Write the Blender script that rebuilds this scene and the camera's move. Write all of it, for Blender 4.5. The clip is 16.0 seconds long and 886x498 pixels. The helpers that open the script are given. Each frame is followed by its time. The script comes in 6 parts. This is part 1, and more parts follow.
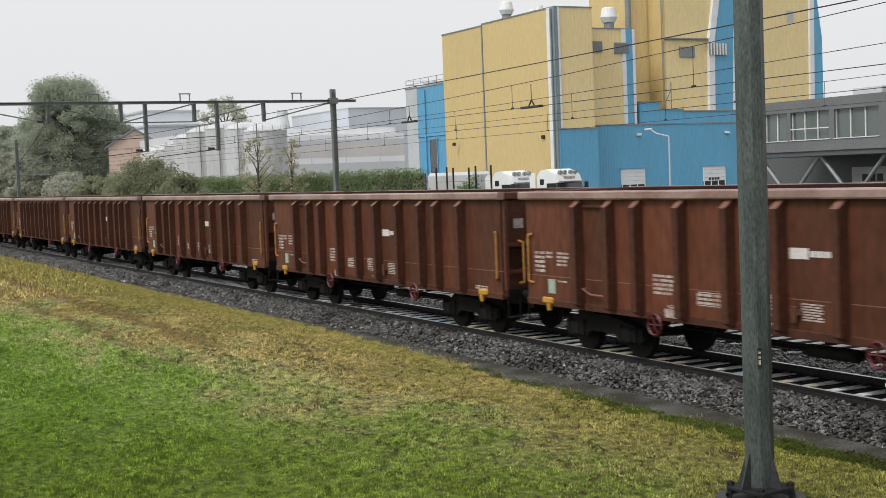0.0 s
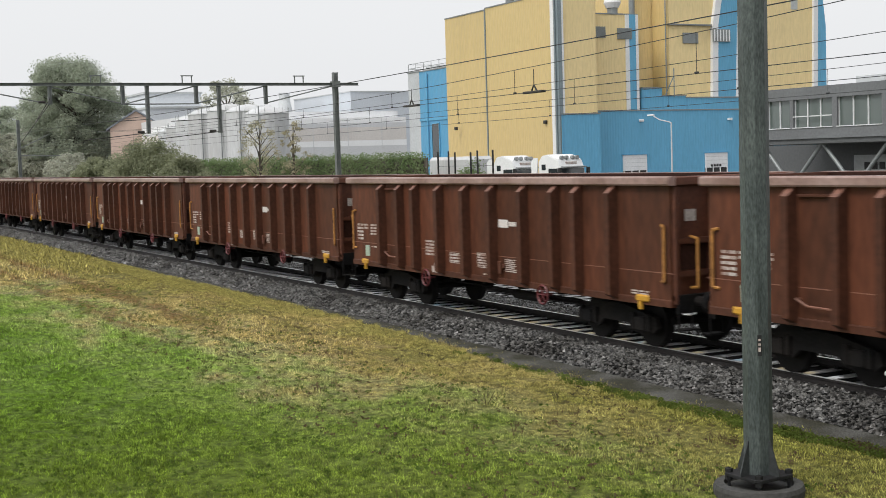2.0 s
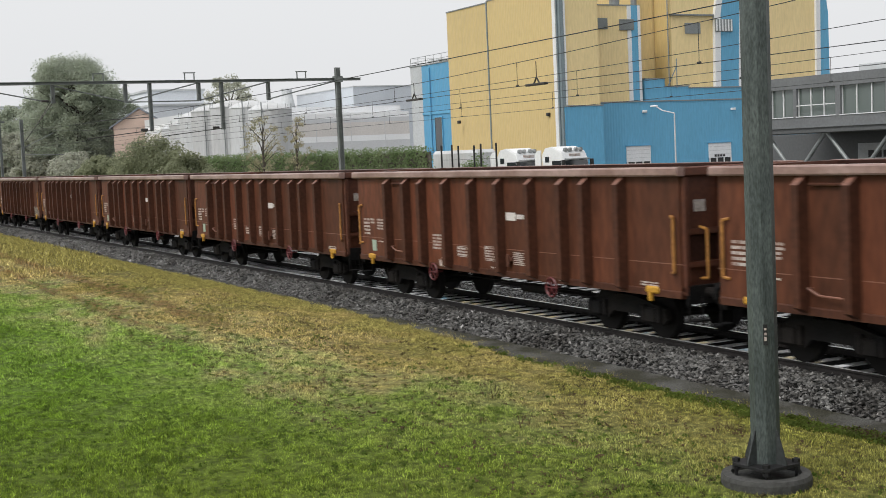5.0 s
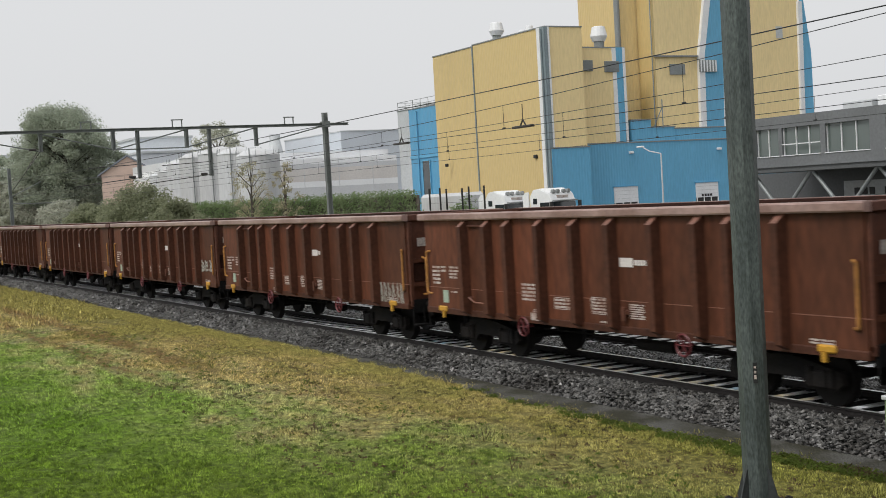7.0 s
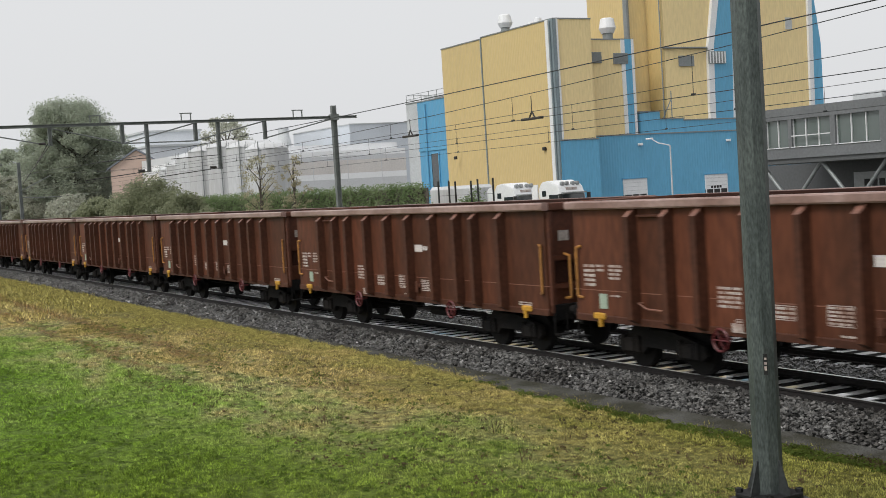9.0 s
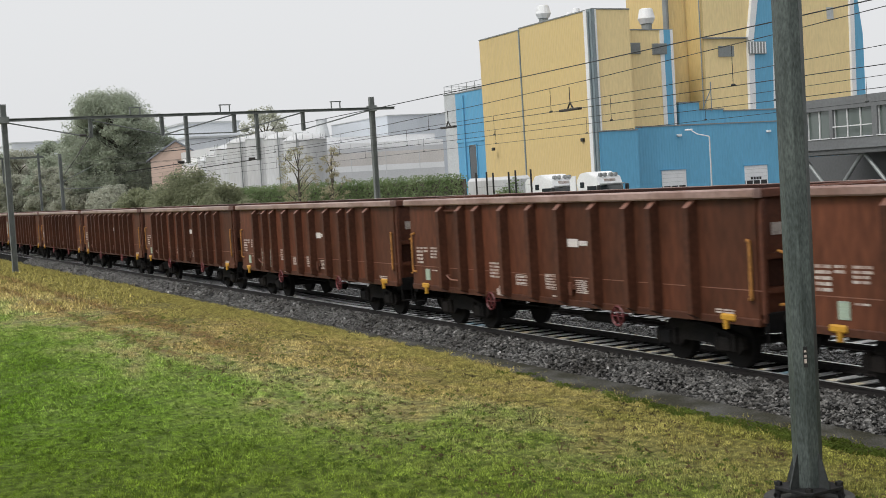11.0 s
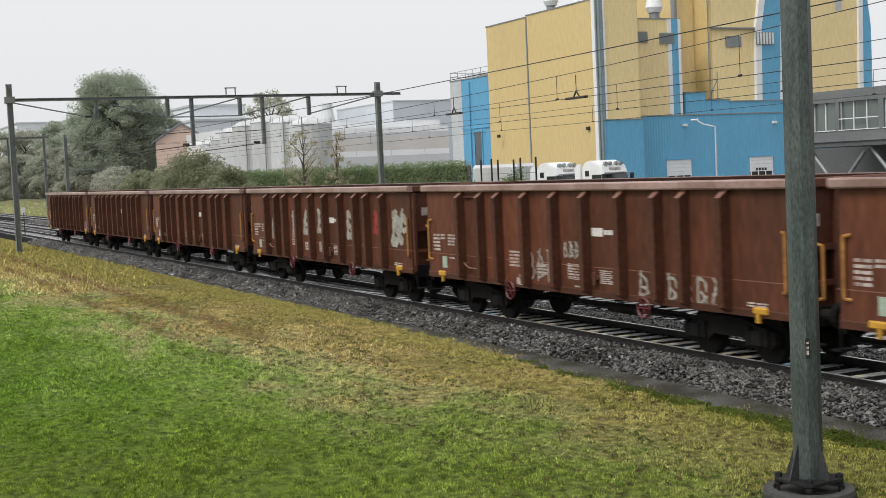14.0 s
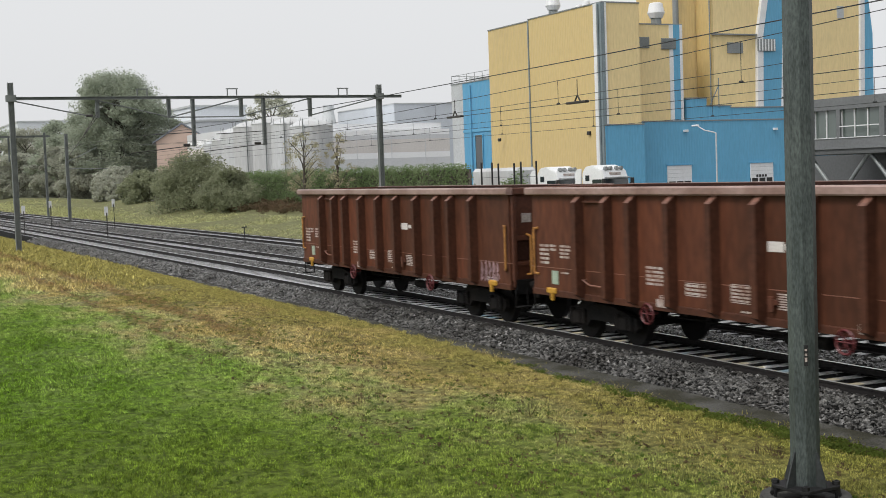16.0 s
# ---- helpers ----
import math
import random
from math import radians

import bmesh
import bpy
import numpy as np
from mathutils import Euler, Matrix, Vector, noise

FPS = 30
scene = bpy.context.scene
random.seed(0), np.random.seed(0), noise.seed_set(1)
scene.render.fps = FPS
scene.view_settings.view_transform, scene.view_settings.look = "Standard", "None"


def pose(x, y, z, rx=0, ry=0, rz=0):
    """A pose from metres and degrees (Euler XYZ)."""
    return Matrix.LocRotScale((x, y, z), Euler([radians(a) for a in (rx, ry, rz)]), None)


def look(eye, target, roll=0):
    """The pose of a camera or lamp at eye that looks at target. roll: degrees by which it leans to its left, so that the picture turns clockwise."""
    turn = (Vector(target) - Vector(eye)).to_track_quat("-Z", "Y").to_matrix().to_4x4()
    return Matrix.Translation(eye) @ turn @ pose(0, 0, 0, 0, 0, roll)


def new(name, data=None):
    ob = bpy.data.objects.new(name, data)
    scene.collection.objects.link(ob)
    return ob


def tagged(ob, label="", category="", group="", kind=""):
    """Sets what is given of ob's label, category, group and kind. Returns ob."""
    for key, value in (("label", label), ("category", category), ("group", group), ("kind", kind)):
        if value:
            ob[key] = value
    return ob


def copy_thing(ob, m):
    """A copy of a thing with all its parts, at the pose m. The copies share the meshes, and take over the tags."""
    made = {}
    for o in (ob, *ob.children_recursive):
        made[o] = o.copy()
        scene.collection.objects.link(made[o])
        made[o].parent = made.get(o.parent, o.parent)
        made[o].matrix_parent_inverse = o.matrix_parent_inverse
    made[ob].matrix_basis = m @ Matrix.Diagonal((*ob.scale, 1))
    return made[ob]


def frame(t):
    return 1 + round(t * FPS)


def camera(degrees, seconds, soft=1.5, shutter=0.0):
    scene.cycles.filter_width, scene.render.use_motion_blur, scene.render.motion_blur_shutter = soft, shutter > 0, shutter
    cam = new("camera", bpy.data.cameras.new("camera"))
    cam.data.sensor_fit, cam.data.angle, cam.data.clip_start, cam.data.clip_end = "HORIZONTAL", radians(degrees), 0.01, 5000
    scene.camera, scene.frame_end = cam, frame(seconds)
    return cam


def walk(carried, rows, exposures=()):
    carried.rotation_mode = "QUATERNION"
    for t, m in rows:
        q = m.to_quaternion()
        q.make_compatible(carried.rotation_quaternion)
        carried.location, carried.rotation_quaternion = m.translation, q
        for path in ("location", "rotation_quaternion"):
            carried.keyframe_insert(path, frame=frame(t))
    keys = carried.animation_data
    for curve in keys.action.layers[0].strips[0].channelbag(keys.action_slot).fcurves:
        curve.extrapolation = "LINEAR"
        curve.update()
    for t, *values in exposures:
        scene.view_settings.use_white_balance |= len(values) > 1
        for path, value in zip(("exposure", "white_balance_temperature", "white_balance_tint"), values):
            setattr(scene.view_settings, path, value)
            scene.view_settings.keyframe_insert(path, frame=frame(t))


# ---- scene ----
H_EYE = 3.814
cam = camera(37.95, 16.0, soft=0.5, shutter=0.12)
PATH = [(0, -0.013, 0.004, 0.005, 61.889, -3.341, 2.285), (0.5, -0.010, 0.005, 0.016, 61.890, -3.425, 2.542), (1, -0.009, -0.001, 0.013, 61.930, -3.516, 2.399),
        (1.5, -0.015, -0.000, 0.011, 61.928, -3.626, 2.130), (2, -0.015, 0.006, 0.007, 61.967, -4.033, 1.785), (2.5, -0.011, 0.011, 0.009, 62.510, -4.112, 2.135),
        (3, -0.019, 0.003, 0.010, 62.927, -4.215, 2.480), (3.5, -0.010, 0.005, 0.007, 62.836, -4.133, 2.604), (4, -0.016, -0.003, 0.007, 62.472, -4.234, 2.333),
        (4.2, -0.016, 0.002, 0.005, 62.329, -4.450, 2.368), (6.3, 0.010, -0.004, 0.001, 61.050, -3.195, 3.112), (6.5, 0.009, -0.007, -0.007, 61.072, -2.677, 3.184),
        (7, 0.010, 0.005, -0.003, 61.597, -2.414, 3.314), (7.5, 0.008, 0.003, -0.005, 61.821, -2.498, 3.218), (8, 0.009, 0.004, -0.007, 61.861, -2.543, 3.251),
        (8.5, 0.005, -0.000, -0.005, 61.879, -2.600, 3.267), (9, 0.006, -0.003, -0.009, 61.987, -2.716, 3.494), (9.5, 0.008, 0.002, -0.002, 62.695, -2.791, 3.869),
        (10, 0.002, 0.002, -0.004, 63.359, -2.845, 4.138), (12.5, 0.005, -0.005, -0.015, 63.834, -3.283, 2.610), (13, 0.006, -0.001, -0.008, 63.845, -3.375, 2.643),
        (13.5, 0.003, -0.011, -0.016, 63.848, -3.458, 2.768), (14, 0.007, -0.008, -0.011, 63.876, -3.592, 2.635), (14.5, 0.007, -0.009, -0.015, 63.890, -3.667, 2.865),
        (15, 0.008, -0.008, -0.016, 63.919, -3.702, 2.707), (15.5, 0.007, -0.008, -0.010, 63.932, -3.428, 2.277), (16, 0.011, -0.008, -0.011, 63.896, -3.455, 2.014)]
walk(cam, [(t, pose(dx, dy, H_EYE + dz, 90 + pitch, roll, yaw)) for t, dx, dy, dz, yaw, pitch, roll in PATH],
     [(0.0, 0.36), (1.0, 0.33), (2.0, 0.44), (3.0, 0.38), (4.0, 0.45), (6.5, 0.21), (8.0, 0.24), (10.0, 0.28), (12.5, 0.35), (13.5, 0.33), (14.0, 0.4), (14.5, 0.3), (15.5, 0.25), (16.0, 0.31)])

# ---- world and light: a misty, overcast morning ----
world = bpy.data.worlds.new("overcast_sky")
scene.world = world
world.use_nodes = True
wn = world.node_tree.nodes
wl = world.node_tree.links
sky = wn.new("ShaderNodeTexSky")
sky.sky_type = "NISHITA"
sky.sun_disc = False
sky.sun_elevation, sky.sun_rotation = radians(51), radians(169)
sky.dust_density, sky.air_density = 6.0, 1.5
grey = wn.new("ShaderNodeHueSaturation")
grey.inputs["Saturation"].default_value = 0.06
grey.inputs["Value"].default_value = 0.10
mixer = wn.new("ShaderNodeMix")
mixer.data_type = "RGBA"
mixer.inputs["Factor"].default_value = 0.82
mixer.inputs["B"].default_value = (0.71, 0.72, 0.735, 1)
wl.new(sky.outputs["Color"], grey.inputs["Color"])
wl.new(grey.outputs["Color"], mixer.inputs["A"])
wl.new(mixer.outputs["Result"], wn["Background"].inputs["Color"])
wn["Background"].inputs["Strength"].default_value = 1.0
sun = new("sun", bpy.data.lights.new("sun", "SUN"))
sun.data.energy, sun.data.angle, sun.data.color = 1.5, radians(22), (1.0, 0.97, 0.93)
sun.matrix_world = look((0, 0, 60), (-9, 47, 0))


# ---- materials ----
def mat(name, color, rough=0.7, metal=0.0, vary=0.25, big=0.6, small=14.0, bump=0.15, second=None, spread=0.5, island=0.0, piece=0.0, stretch=(1, 1, 1), local=False, coat=0.0, spec=0.5):
    """Base colour with broad stains and fine grain; second: the colour of stains, spread: their share."""
    m = bpy.data.materials.new(name)
    m.use_nodes = True
    n, l = m.node_tree.nodes, m.node_tree.links
    b = n["Principled BSDF"]
    b.inputs["Roughness"].default_value, b.inputs["Metallic"].default_value = rough, metal
    b.inputs["Coat Weight"].default_value, b.inputs["Specular IOR Level"].default_value = coat, spec
    geo = n.new("ShaderNodeTexCoord" if local else "ShaderNodeNewGeometry")
    mp = n.new("ShaderNodeMapping")
    mp.inputs["Scale"].default_value = stretch
    l.new(geo.outputs["Object" if local else "Position"], mp.inputs["Vector"])
    n1, n2 = n.new("ShaderNodeTexNoise"), n.new("ShaderNodeTexNoise")
    n1.inputs["Scale"].default_value, n2.inputs["Scale"].default_value = big, small
    n1.inputs["Detail"].default_value, n2.inputs["Detail"].default_value = 6, 4
    for x in (n1, n2):
        l.new(mp.outputs["Vector"], x.inputs["Vector"])
    ramp = n.new("ShaderNodeMapRange")
    ramp.inputs["From Min"].default_value, ramp.inputs["From Max"].default_value = 0.62 - spread * 0.4, 0.85 - spread * 0.4
    l.new(n1.outputs["Fac"], ramp.inputs["Value"])
    mx = n.new("ShaderNodeMix")
    mx.data_type = "RGBA"
    mx.inputs["A"].default_value = (*color, 1)
    mx.inputs["B"].default_value = (*(second or [c * (1 - vary) for c in color]), 1)
    l.new(ramp.outputs["Result"], mx.inputs["Factor"])
    hsv = n.new("ShaderNodeHueSaturation")
    val = n.new("ShaderNodeMapRange")
    val.inputs["From Min"].default_value, val.inputs["From Max"].default_value = 0.3, 0.7
    val.inputs["To Min"].default_value, val.inputs["To Max"].default_value = 1 - vary, 1 + vary
    l.new(n2.outputs["Fac"], val.inputs["Value"])
    source = val.outputs["Result"]
    for amount, node, out in ((island, "ShaderNodeNewGeometry", "Random Per Island"), (piece, "ShaderNodeObjectInfo", "Random")):
        if amount:
            info, rng, mul = n.new(node), n.new("ShaderNodeMapRange"), n.new("ShaderNodeMath")
            rng.inputs["To Min"].default_value, rng.inputs["To Max"].default_value = 1 - amount, 1 + amount
            mul.operation = "MULTIPLY"
            l.new(info.outputs[out], rng.inputs["Value"])
            l.new(rng.outputs["Result"], mul.inputs[0])
            l.new(source, mul.inputs[1])
            source = mul.outputs[0]
    l.new(source, hsv.inputs["Value"])
    l.new(mx.outputs["Result"], hsv.inputs["Color"])
    l.new(hsv.outputs["Color"], b.inputs["Base Color"])
    if bump:
        bp = n.new("ShaderNodeBump")
        bp.inputs["Strength"].default_value, bp.inputs["Distance"].default_value = bump, 0.02
        l.new(n2.outputs["Fac"], bp.inputs["Height"])
        l.new(bp.outputs["Normal"], b.inputs["Normal"])
    return m


def cladding(name, color, pitch, axis, vary=0.06):
    """Painted steel sheet with folded vertical ribs along one axis."""
    m = mat(name, color, 0.5, 0.0, vary, 0.15, 5.0, 0.02, stretch=(1, 1, 0.25), spread=0.3)
    n, l = m.node_tree.nodes, m.node_tree.links
    b = n["Principled BSDF"]
    g = n.new("ShaderNodeNewGeometry")
    w = n.new("ShaderNodeTexWave")
    w.bands_direction = axis
    w.inputs["Scale"].default_value = 0.314 / pitch
    l.new(g.outputs["Position"], w.inputs["Vector"])
    bp = n.new("ShaderNodeBump")
    bp.inputs["Strength"].default_value, bp.inputs["Distance"].default_value = 0.5, 0.04
    l.new(w.outputs["Fac"], bp.inputs["Height"])
    l.new(bp.outputs["Normal"], b.inputs["Normal"])
    return m


M = {}
M["wagon"] = mat("brown_wagon_paint", (0.125, 0.042, 0.022), 0.6, 0, 0.28, 0.45, 7, 0.06, second=(0.074, 0.027, 0.0145), spread=0.5, spec=0.22, piece=0.1, stretch=(1, 1, 0.35), local=True)
# ribs darker than the sides: shade on their side faces is painted in
M["rib"] = mat("shaded_brown_rib_paint", (0.078, 0.029, 0.0165), 0.6, 0, 0.24, 0.8, 9, 0.06, second=(0.056, 0.022, 0.0135), spread=0.5, spec=0.22, piece=0.08, local=True)
# worn paint, paled further to carry the sky's sheen along the rim
M["rim"] = mat("worn_rim_paint_with_sheen", (0.345, 0.235, 0.21), 0.32, 0, 0.18, 0.7, 12, 0.08, second=(0.2, 0.115, 0.095), spread=0.55, local=True)
# darker copy of the wagon paint: shade of ends and floor in its colour
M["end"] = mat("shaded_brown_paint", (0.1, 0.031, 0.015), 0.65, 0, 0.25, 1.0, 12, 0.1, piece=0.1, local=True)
M["hatch"] = mat("dark_brown_hatch", (0.04, 0.015, 0.01), 0.7, 0, 0.3, 2, 14, 0.1, spec=0.2, local=True)
M["under"] = mat("greasy_black_steel", (0.007, 0.007, 0.0075), 0.85, 0, 0.35, 1.5, 20, 0.2, spec=0.15, second=(0.014, 0.012, 0.011), local=True)
M["wheel"] = mat("dark_wheel_steel", (0.01, 0.009, 0.009), 0.75, 0.0, 0.3, 2, 25, 0.1, spec=0.2, local=True)
M["tread"] = mat("bright_tread_steel", (0.35, 0.35, 0.35), 0.3, 0.9, 0.15, 2, 25, 0.0, local=True)
M["yellow"] = mat("yellow_safety_paint", (0.55, 0.29, 0.03), 0.5, 0, 0.2, 2, 20, 0.05, local=True)
M["ochre"] = mat("worn_ochre_paint", (0.42, 0.19, 0.045), 0.5, 0, 0.3, 2, 20, 0.05, local=True)
M["graf_red"] = mat("sprayed_red_paint", (0.3, 0.03, 0.028), 0.6, 0, 0.25, 3, 12, 0.0, second=(0.17, 0.03, 0.025), local=True)
M["red"] = mat("faded_red_paint", (0.12, 0.016, 0.019), 0.5, 0, 0.25, 2, 20, 0.05, local=True)
M["mark"] = mat("worn_white_lettering", (0.5, 0.45, 0.42), 0.6, 0, 0.3, 3, 22, 0.0, second=(0.3, 0.2, 0.17), local=True)
M["logo"] = mat("white_decal", (0.66, 0.62, 0.6), 0.5, 0, 0.15, 3, 22, 0.0, local=True)
M["greenplate"] = mat("pale_green_plate", (0.34, 0.42, 0.34), 0.5, 0, 0.2, 3, 22, 0.0, local=True)
M["seam"] = mat("scuffed_seam_and_rib_highlight", (0.22, 0.1, 0.07), 0.5, 0, 0.3, 2, 20, 0.0, local=True)
M["graf_white"] = mat("sprayed_white_paint", (0.33, 0.33, 0.295), 0.6, 0, 0.3, 4, 14, 0.0, second=(0.24, 0.2, 0.17), local=True)
M["graf_pink"] = mat("sprayed_mauve_paint", (0.34, 0.22, 0.24), 0.6, 0, 0.3, 2, 10, 0.0, local=True)
# rust brought down to near black, with the shade by the train included
M["rail"] = mat("rusty_shaded_rail_web", (0.014, 0.011, 0.01), 0.75, 0.0, 0.3, 1, 15, 0.1)
M["railhead"] = mat("polished_rail_head", (0.78, 0.79, 0.8), 0.35, 0.6, 0.1, 0.5, 10, 0.02)
# near-white base and strong coat stand in for sky sheen on the concrete
M["sleeper"] = mat("concrete_sleeper_with_sheen", (0.93, 0.93, 0.94), 0.3, 0, 0.06, 1.5, 18, 0.0, second=(0.62, 0.61, 0.6), spread=0.15, piece=0.1, coat=1.0)
M["sleeper"].node_tree.nodes["Principled BSDF"].inputs["Coat Roughness"].default_value = 0.05
M["sleeper"].node_tree.nodes["Principled BSDF"].inputs["Coat IOR"].default_value = 2.1
# oily stone, blackened further with shade under the train and between stones
M["ballast"] = mat("shaded_ballast_bed", (0.012, 0.012, 0.0115), 0.95, 0, 0.6, 0.6, 16, 0.9, second=(0.008, 0.008, 0.0075), spec=0.08)
M["stone"] = mat("grey_ballast_stone", (0.105, 0.103, 0.098), 0.3, 0, 0.45, 0.5, 30, 0.25, second=(0.05, 0.047, 0.043), island=0.98, spec=0.5)
M["path"] = mat("fine_grey_gravel", (0.1, 0.099, 0.092), 0.85, 0, 0.6, 1.3, 34, 0.9, second=(0.045, 0.044, 0.032), spread=0.6, spec=0.12)
M["yard"] = mat("wet_asphalt", (0.07, 0.07, 0.072), 0.5, 0, 0.2, 0.2, 15, 0.2)
M["galv"] = mat("weathered_galvanised_steel", (0.084, 0.1, 0.096), 0.5, 0.1, 0.42, 2.6, 46, 0.08, second=(0.04, 0.05, 0.048), spread=0.42, stretch=(1, 1, 0.3), spec=0.35)
# steel grey raised to include haze over the distant portals
M["portal"] = mat("haze_paled_portal_steel", (0.19, 0.205, 0.2), 0.6, 0.1, 0.2, 2, 20, 0.05, spec=0.3)
M["darksteel"] = mat("dark_painted_steel", (0.045, 0.05, 0.05), 0.6, 0.2, 0.25, 2, 20, 0.05)
M["concrete"] = mat("mossy_concrete", (0.05, 0.05, 0.048), 0.85, 0, 0.3, 2.5, 18, 0.3, second=(0.045, 0.045, 0.04))
M["bolt"] = mat("blackened_steel", (0.02, 0.02, 0.021), 0.6, 0.3, 0.3, 3, 25, 0.1)
M["wire"] = mat("copper_wire_patina", (0.035, 0.038, 0.038), 0.5, 0.3, 0.1, 1, 10, 0)
M["insul"] = mat("dark_insulator", (0.03, 0.025, 0.022), 0.4, 0, 0.1, 1, 10, 0)
# end-wall sheets are lighter copies: light on those walls is in the colour
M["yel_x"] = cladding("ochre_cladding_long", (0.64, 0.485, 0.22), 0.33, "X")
M["yel_y"] = cladding("ochre_cladding_end_lightened", (0.84, 0.66, 0.34), 0.33, "Y")
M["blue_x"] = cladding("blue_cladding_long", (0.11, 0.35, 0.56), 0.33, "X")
M["blue_y"] = cladding("blue_cladding_end_lightened", (0.125, 0.39, 0.6), 0.33, "Y")
M["white"] = mat("white_painted_metal", (0.78, 0.79, 0.8), 0.4, 0, 0.06, 0.8, 8, 0.02)
M["whitedull"] = mat("dull_white_sheet", (0.56, 0.57, 0.58), 0.5, 0, 0.08, 0.25, 4, 0.02, second=(0.46, 0.46, 0.46), stretch=(1, 1, 0.2))
M["band_w"] = mat("white_band_sheet", (0.92, 0.93, 0.94), 0.5, 0, 0.04, 0.2, 4, 0.02)
M["band_g"] = mat("grey_band_sheet", (0.66, 0.67, 0.685), 0.5, 0, 0.06, 0.2, 4, 0.02)
M["band_b"] = mat("beige_band_sheet", (0.72, 0.685, 0.655), 0.5, 0, 0.08, 0.2, 4, 0.02)
M["bluegrey"] = mat("blue_grey_sheet", (0.58, 0.62, 0.67), 0.5, 0, 0.06, 0.2, 4, 0.02)
M["greywall"] = mat("pale_grey_panel", (0.52, 0.54, 0.55), 0.55, 0, 0.1, 0.3, 5, 0.05)
M["slate"] = mat("dark_grey_panel", (0.16, 0.168, 0.175), 0.5, 0, 0.12, 0.3, 6, 0.03)
# panel grey deepened with the shade below and behind the raised storey
M["shade"] = mat("shaded_grey_panel", (0.1, 0.105, 0.108), 0.6, 0, 0.12, 0.3, 6, 0.03)
# salmon brick lightened: the haze before the house is in its colour
M["brick"] = mat("haze_paled_salmon_brick", (0.6, 0.45, 0.38), 0.8, 0, 0.12, 0.4, 20, 0.1)
M["cabinet_green"] = mat("pale_green_cabinet_paint", (0.2, 0.27, 0.15), 0.55, 0, 0.12, 1.5, 18, 0.04, second=(0.15, 0.2, 0.11))
# sheet of the distant halls, paled so that its colour holds the haze
M["pale_far"] = mat("haze_paled_blue_grey_sheet", (0.68, 0.71, 0.75), 0.7, 0, 0.06, 0.1, 3, 0.02)
M["roof"] = mat("grey_roof_sheet", (0.2, 0.22, 0.25), 0.7, 0, 0.12, 0.4, 10, 0.1)
M["pipe"] = mat("blue_grey_downpipe", (0.22, 0.27, 0.29), 0.45, 0.1, 0.1, 0.5, 8, 0.02)
M["frame_w"] = mat("white_window_frame", (0.7, 0.71, 0.72), 0.4, 0, 0.05, 1, 8, 0)
M["black"] = mat("black_plastic", (0.02, 0.02, 0.02), 0.5, 0, 0.15, 1, 20, 0.05)
M["tyre"] = mat("black_rubber", (0.02, 0.02, 0.02), 0.85, 0, 0.2, 2, 30, 0.2)
M["lens"] = mat("clear_lamp_lens", (0.5, 0.5, 0.5), 0.15, 0.4, 0.05, 2, 20, 0)
M["bark"] = mat("grey_brown_bark", (0.1, 0.085, 0.07), 0.9, 0, 0.3, 2, 15, 0.4)
M["louvre"] = mat("grey_louvre_metal", (0.25, 0.27, 0.27), 0.5, 0.2, 0.1, 1, 10, 0.05)


def glass(name, tint):
    m = bpy.data.materials.new(name)
    m.use_nodes = True
    b = m.node_tree.nodes["Principled BSDF"]
    b.inputs["Base Color"].default_value = (*tint, 1)
    b.inputs["Roughness"].default_value, b.inputs["IOR"].default_value = 0.06, 1.5
    b.inputs["Specular IOR Level"].default_value = 1.0
    return m


M["glass"] = glass("dark_window_glass", (0.03, 0.038, 0.042))
# pale green of reflected trees put into the pane's base colour
M["glass_g"] = glass("window_glass_with_reflection", (0.1, 0.125, 0.115))


def foliage(name, a, b, rough=0.6):
    m = mat(name, a, rough, 0, 0.25, 0.35, 3.0, 0, second=b, spread=0.5, island=0.14)
    n, l = m.node_tree.nodes, m.node_tree.links
    p = n["Principled BSDF"]
    tr, mx = n.new("ShaderNodeBsdfTranslucent"), n.new("ShaderNodeMixShader")
    p.inputs["Specular IOR Level"].default_value = 0.1
    mx.inputs[0].default_value = 0.62
    l.new(p.inputs["Base Color"].links[0].from_socket, tr.inputs["Color"])
    l.new(p.outputs[0], mx.inputs[1])
    l.new(tr.outputs[0], mx.inputs[2])
    l.new(mx.outputs[0], n["Material Output"].inputs["Surface"])
    return m


# far leaves carry haze in their colour, much paler than real foliage
M["leaf_far"] = foliage("haze_paled_grey_green_leaves", (0.44, 0.48, 0.385), (0.4, 0.44, 0.35))
M["leaf_far2"] = foliage("haze_paled_brown_green_leaves", (0.47, 0.48, 0.4), (0.44, 0.445, 0.37))
M["leaf_hedge"] = foliage("dark_ivy_leaves", (0.2, 0.275, 0.13), (0.26, 0.325, 0.175))
# shrub leaves lightened as well, for haze along the bank
M["leaf_bush"] = foliage("haze_paled_olive_leaves", (0.29, 0.31, 0.2), (0.26, 0.28, 0.18))
M["leaf_weed"] = foliage("fresh_weed_leaves", (0.16, 0.21, 0.045), (0.11, 0.15, 0.03))
M["leaf_tuft"] = foliage("dark_clover_leaves", (0.11, 0.165, 0.033), (0.08, 0.125, 0.025))
M["leaf_autumn"] = foliage("yellowing_birch_leaves", (0.46, 0.42, 0.29), (0.38, 0.37, 0.25))
M["bracken"] = foliage("brown_dead_bracken", (0.16, 0.11, 0.07), (0.1, 0.085, 0.05))


